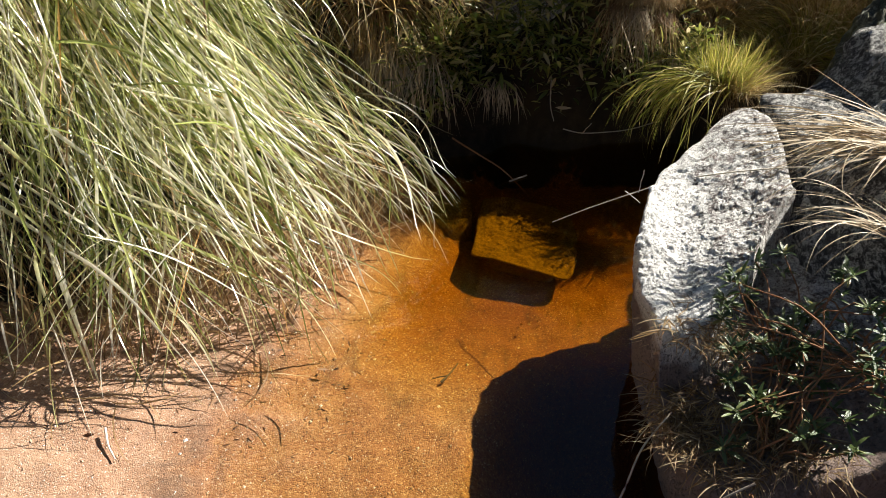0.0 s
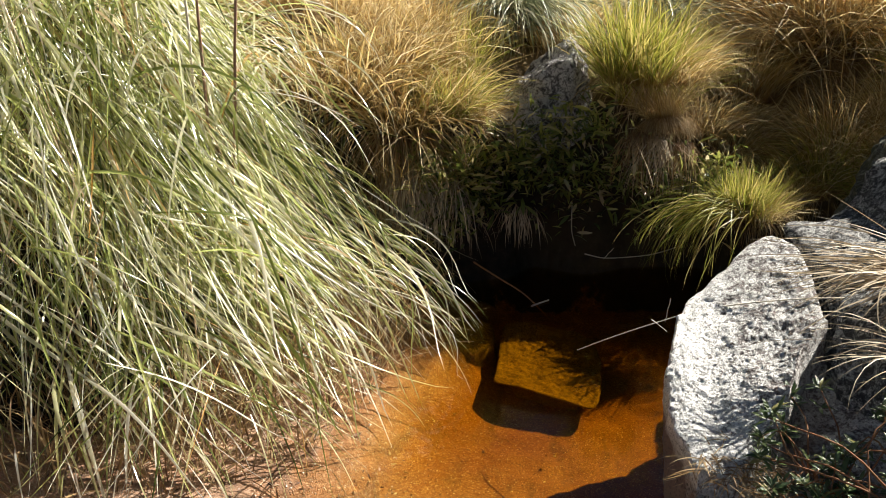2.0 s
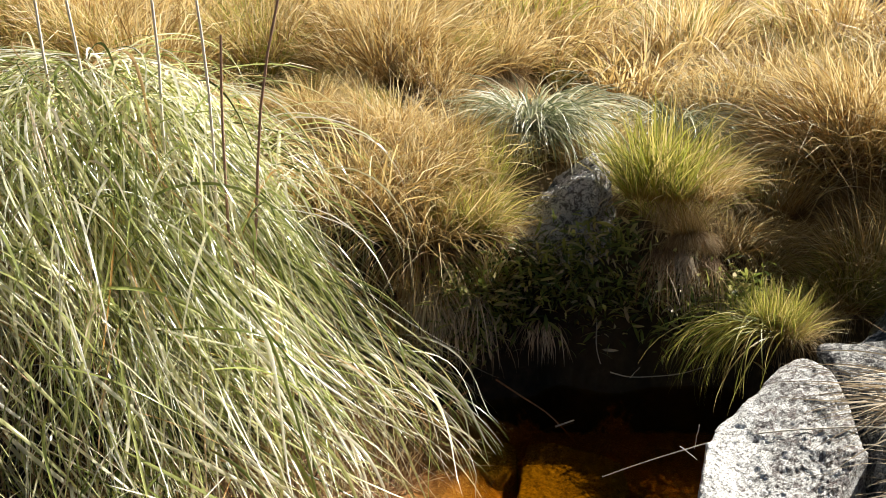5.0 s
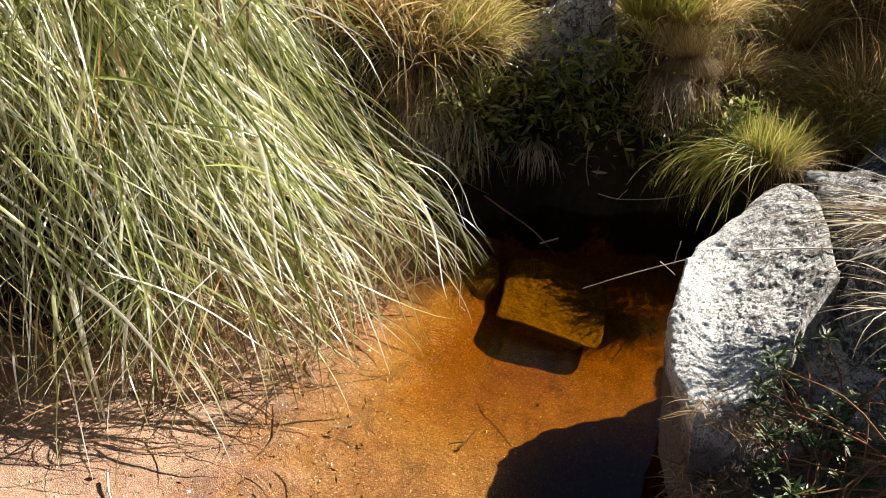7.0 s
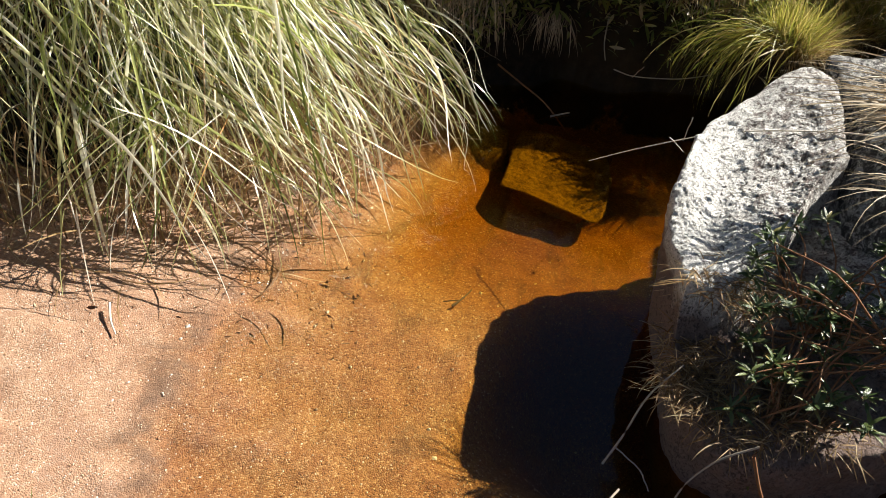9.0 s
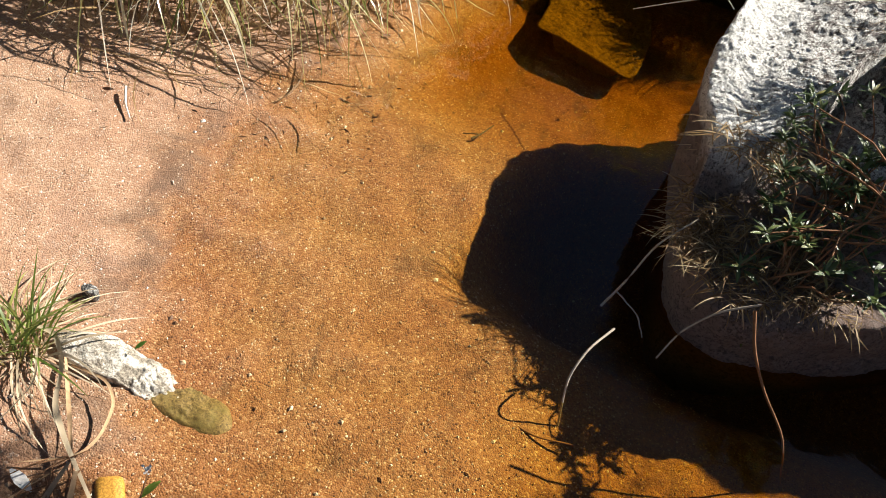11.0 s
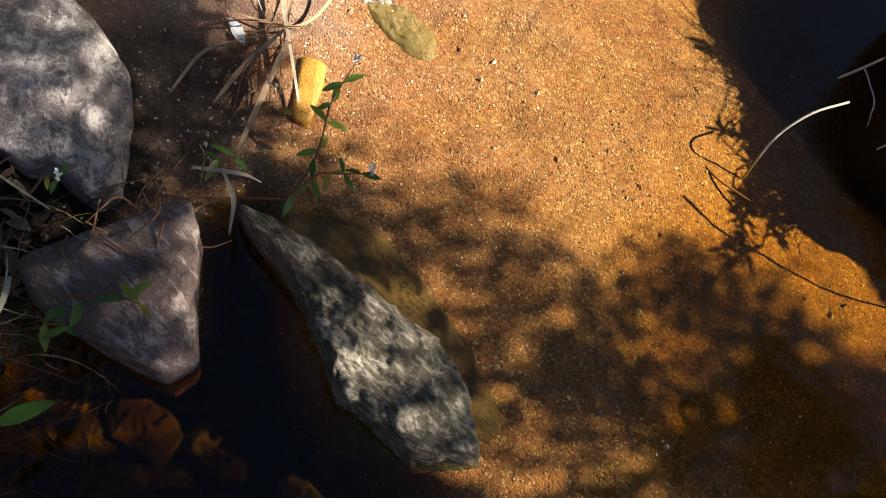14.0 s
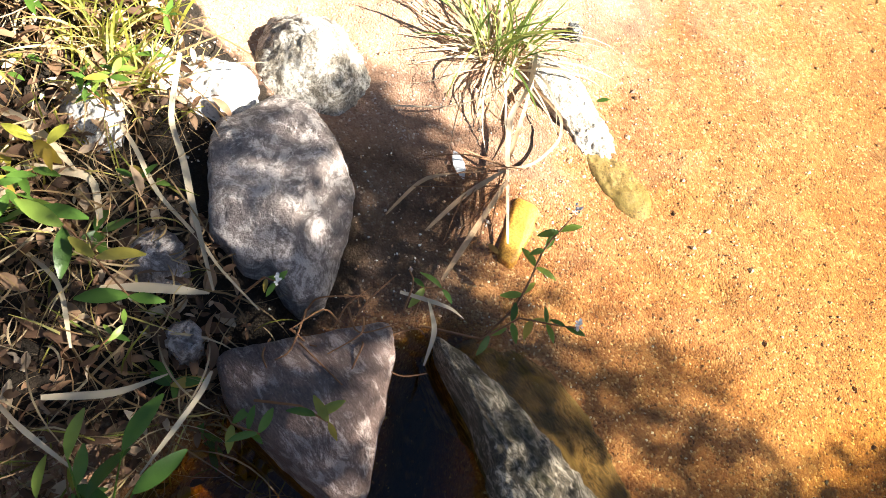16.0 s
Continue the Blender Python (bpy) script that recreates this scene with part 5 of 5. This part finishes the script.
# broad-leaved plant at the edge of the lower pool
BROAD = thing("broadleaf_plant", (-0.42, -0.46, 0.0), "broad-leaved light green waterside plant", "plant")
r = rng(77)
for n in range(15):
    a, q = n * 2.4, 0.02 + 0.1 * math.sqrt((n + 0.5) / 15)
    x, y, z = q * math.cos(a), q * math.sin(a), 0.08 + 0.06 * r.random() + 0.03 * (1 - q / 0.12)
    stalk("leaf_stalk", BROAD, bent((0.3 * x, 0.3 * y, -0.02), (x, y, z), 0.01, 0.0, 6), 0.002, 0.0012, M_HERB)
    part("leaf", leaves_mesh("leaf", M_HERB, [((x, y, z), a + r.normal(0, 0.5), r.uniform(0.0, 0.5), r.normal(0, 0.3), r.uniform(0.045, 0.085))], (1.0, 0.32, 0.35, 0.2, 8)), BROAD)

# ---- litter on the near bank ----
r = rng(81)


def on_litter(r):
    while True:
        x, y = r.uniform(-1.55, -0.36), r.uniform(-0.85, 0.02)
        if x + 0.55 * y < -0.44 - 0.0 * y and not (-0.93 < x < -0.57 and -0.12 < y) and not (-0.58 < x < -0.3 and -0.2 < y):
            return x, y, float(ground_height(x, y))


rows = []
for n in range(4200):
    x, y, z = on_litter(r)
    rows.append((np.array([x, y, z + r.uniform(0.0, 0.035)]), r.uniform(0, 6.28), r.normal(0.1, 0.45), r.normal(0, 0.6), r.uniform(0.01, 0.032) if n % 9 else 0.045))
tagged(new("leaf_litter", leaves_mesh("leaf_litter", M_LITTER, rows, (1.0, 0.45, 0.3, 0.3))), "mat of curled brown dead leaves on the bank", "leaf litter", kind="stuff")
n = 1700
base = np.array([on_litter(r) for _ in range(n)])
base[:, 2] += r.uniform(0, 0.04, n)
tagged(new("straw_litter", blade_mesh("straw_litter", M_STRAW, blades(83, n, base, r.uniform(0, 6.28, n), r.normal(12, 18, n), r.normal(-16, 18, n), r.uniform(0.05, 0.22, n), r.uniform(0.0015, 0.0038, n), 8, 1.0, 1.6,
                                                                  lambda x, y: ground_height(x, y)))), "tangle of thin dead straw on the bank", "straw", kind="stuff")
n = 500
base = np.array([on_litter(r) for _ in range(n)])
tagged(new("short_grass", blade_mesh("short_grass", M_LIME, blades(84, n, base, r.uniform(0, 6.28, n), r.normal(60, 18, n), r.normal(-10, 25, n), r.uniform(0.04, 0.14, n), r.uniform(0.002, 0.004, n), 5, 1.2, 0.5))),
       "sparse short green grass among dead leaves", "grass", kind="stuff")
for n in range(70):
    x, y, z = on_litter(r)
    a = r.uniform(0, 6.28)
    h, d = r.uniform(0.03, 0.1), r.uniform(0.02, 0.09)
    herb("small green weed among dead leaves on the bank", [(x, y, z), (x + 0.5 * d * math.cos(a), y + 0.5 * d * math.sin(a), z + h * 0.7), (x + d * math.cos(a), y + d * math.sin(a), z + h)],
         (0.5, 0.75, 1.0), 400 + n, False, r.uniform(0.025, 0.05), "weeds on the littered bank")
for n, (x, y) in enumerate([(-1.13, 0.0), (-1.2, -0.1), (-1.1, -0.12), (-1.28, -0.02), (-1.02, -0.1)]):
    wisp("short_grass_tuft", "small tuft of fresh green grass among pale stones", (x, y, float(ground_height(x, y))), 800 + 3 * n, 55, 1.0, 2.0, 70, 5, 0.12, 0.004, M_LIME, "grass tufts on the littered bank", 6, 0.04)
herb("red-stemmed dock with yellowing leaves on the bank", [(-0.93, -0.36, 0.08), (-0.86, -0.32, 0.16), (-0.76, -0.29, 0.2), (-0.64, -0.27, 0.2)], (0.2, 0.4, 0.6, 0.8, 1.0), 790, False, 0.06, "weeds on the littered bank")
herb("yellow-green dock sprig on the bank", [(-1.02, -0.34, 0.1), (-0.97, -0.28, 0.15), (-0.93, -0.26, 0.17)], (0.3, 0.7, 1.0), 791, False, 0.06, "weeds on the littered bank", M_LIMELEAF)
for n in range(9):
    x, y, z = on_litter(r)
    a = r.uniform(0, 6.28)
    twig("thin red-brown plant stem lying among the litter", [(x, y, z + 0.03), (x + 0.12 * math.cos(a), y + 0.12 * math.sin(a), z + 0.06), (x + 0.25 * math.cos(a + 0.3), y + 0.25 * math.sin(a + 0.3), z + 0.05)], 0.003, 0.0015,
         M_BROWN, "dead_stem", "twig", "stems among the litter")
STRAPS = [[(-0.95, -0.15, 0.13), (-0.89, -0.15, 0.13), (-0.81, -0.16, 0.13), (-0.71, -0.14, 0.12), (-0.66, -0.14, 0.12), (-0.58, -0.12, 0.1)],
          [(-1.0, -0.02, 0.17), (-0.9, -0.09, 0.16), (-0.84, -0.1, 0.14), (-0.75, -0.13, 0.14), (-0.64, -0.16, 0.1)],
          [(-0.72, -0.29, 0.11), (-0.67, -0.23, 0.13), (-0.63, -0.17, 0.12)],
          [(-0.53, -0.22, 0.11), (-0.51, -0.25, 0.1), (-0.46, -0.36, 0.09)],
          [(-1.2, -0.16, 0.14), (-1.08, -0.14, 0.14), (-0.95, -0.13, 0.14)], [(-0.95, -0.3, 0.12), (-0.88, -0.22, 0.13), (-0.8, -0.25, 0.12)],
          [(-0.85, -0.36, 0.1), (-0.75, -0.33, 0.12), (-0.66, -0.36, 0.1)], [(-0.62, -0.42, 0.09), (-0.57, -0.34, 0.1), (-0.56, -0.27, 0.1)],
          [(-1.1, -0.32, 0.13), (-1.0, -0.26, 0.14), (-0.9, -0.24, 0.13)], [(-0.7, -0.48, 0.08), (-0.6, -0.46, 0.1), (-0.5, -0.42, 0.08)]]
for n, p in enumerate(STRAPS):
    strap("long dry bleached strap leaf lying on the litter", p, 0.008 + 0.003 * (n % 3), M_STRAP, 10 + n)
strap("curled dry strap leaf between the two rocks", [(-0.47, 0.1, 0.1), (-0.42, 0.08, 0.1), (-0.39, 0.04, 0.08)], 0.008, M_STRAP, 30)
strap("dry strap leaf lying between the two rocks", [(-0.5, 0.07, 0.1), (-0.44, 0.12, 0.1), (-0.42, 0.135, 0.08)], 0.007, M_STRAP, 31)
r = rng(91)
for n in range(16):
    p0 = np.array([-0.52, -0.03, 0.08]) + r.normal(0, 1, 3) * (0.05, 0.05, 0.015)
    a = r.uniform(0, 6.28)
    p1 = p0 + r.uniform(0.04, 0.1) * np.array([math.cos(a), math.sin(a), 0.1])
    twig("thin wiry rootlet between the boulder and the rock", [tuple(p0), tuple((p0 + p1) / 2 + r.normal(0, 0.02, 3)), tuple(p1)], 0.0018, 0.001, M_BROWN, "rootlet", "root", "rootlets between the rocks")

# ---- far bank ----
r = rng(95)
for n in range(70):
    x = r.uniform(-0.72, 0.62)
    z = r.uniform(0.3, 0.72 if -0.45 < x < 0.12 else 0.6 if x < 0.2 else 0.5)
    y = float(bank_line(np.array(x))) - 0.09 + 0.24 * z
    rows = []
    for k in range(50):
        rows.append((r.normal(0, 1, 3) * (0.06, 0.045, 0.055), r.uniform(3.2, 6.2), r.normal(0.4, 0.6), r.normal(0, 0.6), r.uniform(0.02, 0.08)))
    ob = thing("bank_herb", (x, y, z), "small dark-leaved plant on the shaded bank", "plant", "plants on the bank face")
    tagged(part("leaves", leaves_mesh("leaves", M_BANK, rows, (1.0, 0.22, 0.3, 0.2)), ob), kind="stuff")
for n, (x, z, k) in enumerate([(-0.76, 0.52, 110), (-0.64, 0.46, 120), (-0.5, 0.42, 40), (-0.3, 0.34, 45), (-0.24, 0.32, 35), (0.22, 0.64, 110), (0.3, 0.62, 110), (0.4, 0.6, 100), (0.5, 0.48, 60), (-0.84, 0.5, 90), (-0.7, 0.56, 90), (-0.56, 0.5, 60)]):
    y = float(bank_line(np.array(x))) + 0.02
    wisp("hanging_roots", "curtain of pale dead roots and straw hanging from the bank", (x, y, z), 500 + 3 * n, k, -1.57, 0.9, -45, -86, 0.26 if x < -0.45 or x > 0.1 else 0.16, 0.0032, M_STRAW if n in (5, 7, 9) else M_STRAP, "dead straw hanging on the bank", 7, 0.055)

# ---- loose grains ----
def grains():
    r = rng(97)
    n = 15000
    x, y = r.uniform(-1.3, 0.5, n), r.uniform(-0.1, 2.4, n)
    z = ground_height(x, y)
    size = r.uniform(0.0011, 0.0027, n) * (1 + 1.3 * (r.random(n) > 0.98))
    o = np.array([[1, 0, 0], [-1, 0, 0], [0, 1, 0], [0, -1, 0], [0, 0, 0.8], [0, 0, -0.8]], float)
    f = np.array([[0, 2, 4], [2, 1, 4], [1, 3, 4], [3, 0, 4], [2, 0, 5], [1, 2, 5], [3, 1, 5], [0, 3, 5]])
    a = r.uniform(0, 6.28, n)
    c, s = np.cos(a), np.sin(a)
    v = o[None] * size[:, None, None] * r.uniform(0.6, 1.4, (n, 1, 3))
    v = np.stack([v[..., 0] * c[:, None] - v[..., 1] * s[:, None], v[..., 0] * s[:, None] + v[..., 1] * c[:, None], v[..., 2]], -1) + np.stack([x, y, z + 0.3 * size], -1)[:, None]
    k = Nodes("quartz_grain")
    m = k.finish(k.ramp(k.island(), (0.0, (0.1, 0.05, 0.03)), (0.25, (0.4, 0.22, 0.11)), (0.6, (0.6, 0.42, 0.28)), (0.85, (0.8, 0.7, 0.58)), (1.0, (0.92, 0.88, 0.8))), 0.45, None, 0.5)
    me = mesh_of("sand_grains", v.reshape(-1, 3), (f[None] + 6 * np.arange(n)[:, None, None]).reshape(-1, 3), m, False)
    tagged(new("sand_grains", me), "coarse quartz and feldspar grains scattered on the sand", "gravel", kind="stuff")


grains()

r = rng(98)
rows = []
for n in range(420):
    x, y = r.uniform(-1.6, -0.5), 1.25 + 0.75 * r.random() ** 0.7
    rows.append((np.array([x, y, max(float(ground_height(x, y)), 0.0 if n % 3 else -1.0) + 0.003]), r.uniform(0, 6.28), r.normal(0, 0.2), r.normal(0, 0.6), r.uniform(0.006, 0.02) * (1 + (n % 17 == 0))))
tagged(new("plant_debris", leaves_mesh("plant_debris", M_LITTER, rows, (1.0, 0.3, 0.1, 0.3))), "small brown plant scraps strewn on the sand", "debris", kind="stuff")
n = 45
base = np.stack([r.uniform(-1.7, -0.7, n), 1.4 + 0.5 * r.random(n), np.zeros(n)], -1)
base[:, 2] = ground_height(base[:, 0], base[:, 1]) + 0.004
tagged(new("fallen_blades", blade_mesh("fallen_blades", M_STRAW, blades(981, n, base, r.normal(-0.5, 0.6, n), r.normal(4, 4, n), r.normal(-6, 5, n), r.uniform(0.08, 0.32, n), r.uniform(0.002, 0.0045, n), 8, 1.0, 0.9,
                                                                    lambda x, y: ground_height(x, y)))), "thin brown fallen grass blades on the sand", "straw", kind="stuff")


# ---- the tree whose shade falls across the near end of the pool ----
def shade_tree():
    root = np.array([2.6, 1.2, float(ground_height(2.6, 1.2)) - 0.05])
    ob = thing("small_tree", root, "slender small-leaved tree leaning over the stream", "tree")
    top = np.array([2.1, 1.6, 2.6])
    stalk("trunk", ob, bent((0, 0, 0), top - root, 0, 0.06, 14, 3), 0.06, 0.03, M_BARK, sides=10)
    crown = []
    spots = [(gx, gy) for gx in np.arange(-1.0, 1.3, 0.165) for gy in np.arange(-0.95, 1.1, 0.165)] + [(-0.7, 0.03), (-0.8, 0.2), (-0.74, 0.27), (-0.69, 0.22), (0.12, 0.0), (0.1, -0.08), (-0.51, 0.12), (-0.15, 0.27), (0.2, 0.1), (-0.6, 0.1), (-0.88, 0.2), (-0.8, 0.28), (-0.84, 0.24), (-0.42, -0.3), (-0.34, -0.3), (-0.4, -0.36), (-0.5, -0.36), (0.6, 0.68), (0.7, 0.58), (0.75, 0.76), (0.85, 0.65), (0.8, 0.82), (0.92, 0.86), (0.95, 0.72), (1.0, 0.92)]
    for n, (gx, gy) in enumerate(spots):
        r = rng(7000 + n)
        # where the shade falls, carried up along the sunlight
        gx, gy = gx + r.normal(0, 0.05), gy + r.normal(0, 0.05)
        edge = float(np.interp(gx, [-1.2, -0.9, -0.72, -0.6, -0.45, -0.1, 0.1, 0.4, 0.7, 1.2], [-0.3, 0.24, 0.36, 0.2, 0.28, 0.44, 0.58, 0.9, 1.0, 1.08]))
        if gy > edge + r.normal(0, 0.04) or gy < edge - 1.15 or r.random() < (0.6 if gx > 0.12 and gy < 0.4 else 0.12 if gx < -0.5 and gy < -0.08 else 0.24 if gx > -0.5 and gy < 0.0 else 0.15):
            continue
        if any(math.hypot(gx - hx, gy - hy) < hr for hx, hy, hr in ((-0.43, -0.12, 0.1), (-0.53, -0.17, 0.11), (-0.5, -0.05, 0.06), (-0.15, 0.08, 0.09), (-0.06, 0.07, 0.08), (-0.36, -0.15, 0.08), (0.27, 0.17, 0.09), (-0.16, -0.2, 0.07), (-0.29, -0.06, 0.06), (-0.5, -0.52, 0.15), (0.42, 0.18, 0.13), (0.5, 0.3, 0.1), (-0.68, -0.11, 0.06), (-0.86, 0.03, 0.1), (-0.79, -0.03, 0.07))):
            continue
        up = r.uniform(2.9, 3.8)
        tip = np.array([gx, gy, 0]) + np.array(SUN) * up
        start = top - root + r.normal(0, 0.08, 3)
        t = tip - root
        line = bent(start, t, 0.05, 0.06, 9, n)
        stalk("limb", ob, line, 0.012, 0.003, M_BARK)
        for k in range(185):
            s = 1 - 0.12 * r.random() ** 2
            c = start + (t - start) * s + r.normal(0, 0.055, 3)
            crown.append((c, r.uniform(0, 6.28), r.normal(0, 0.6), r.normal(0, 0.6), r.uniform(0.032, 0.057)))
    part("crown", leaves_mesh("crown", M_SHRUB, crown, (1.0, 0.3, 0.2, 0.2)), ob)


shade_tree()
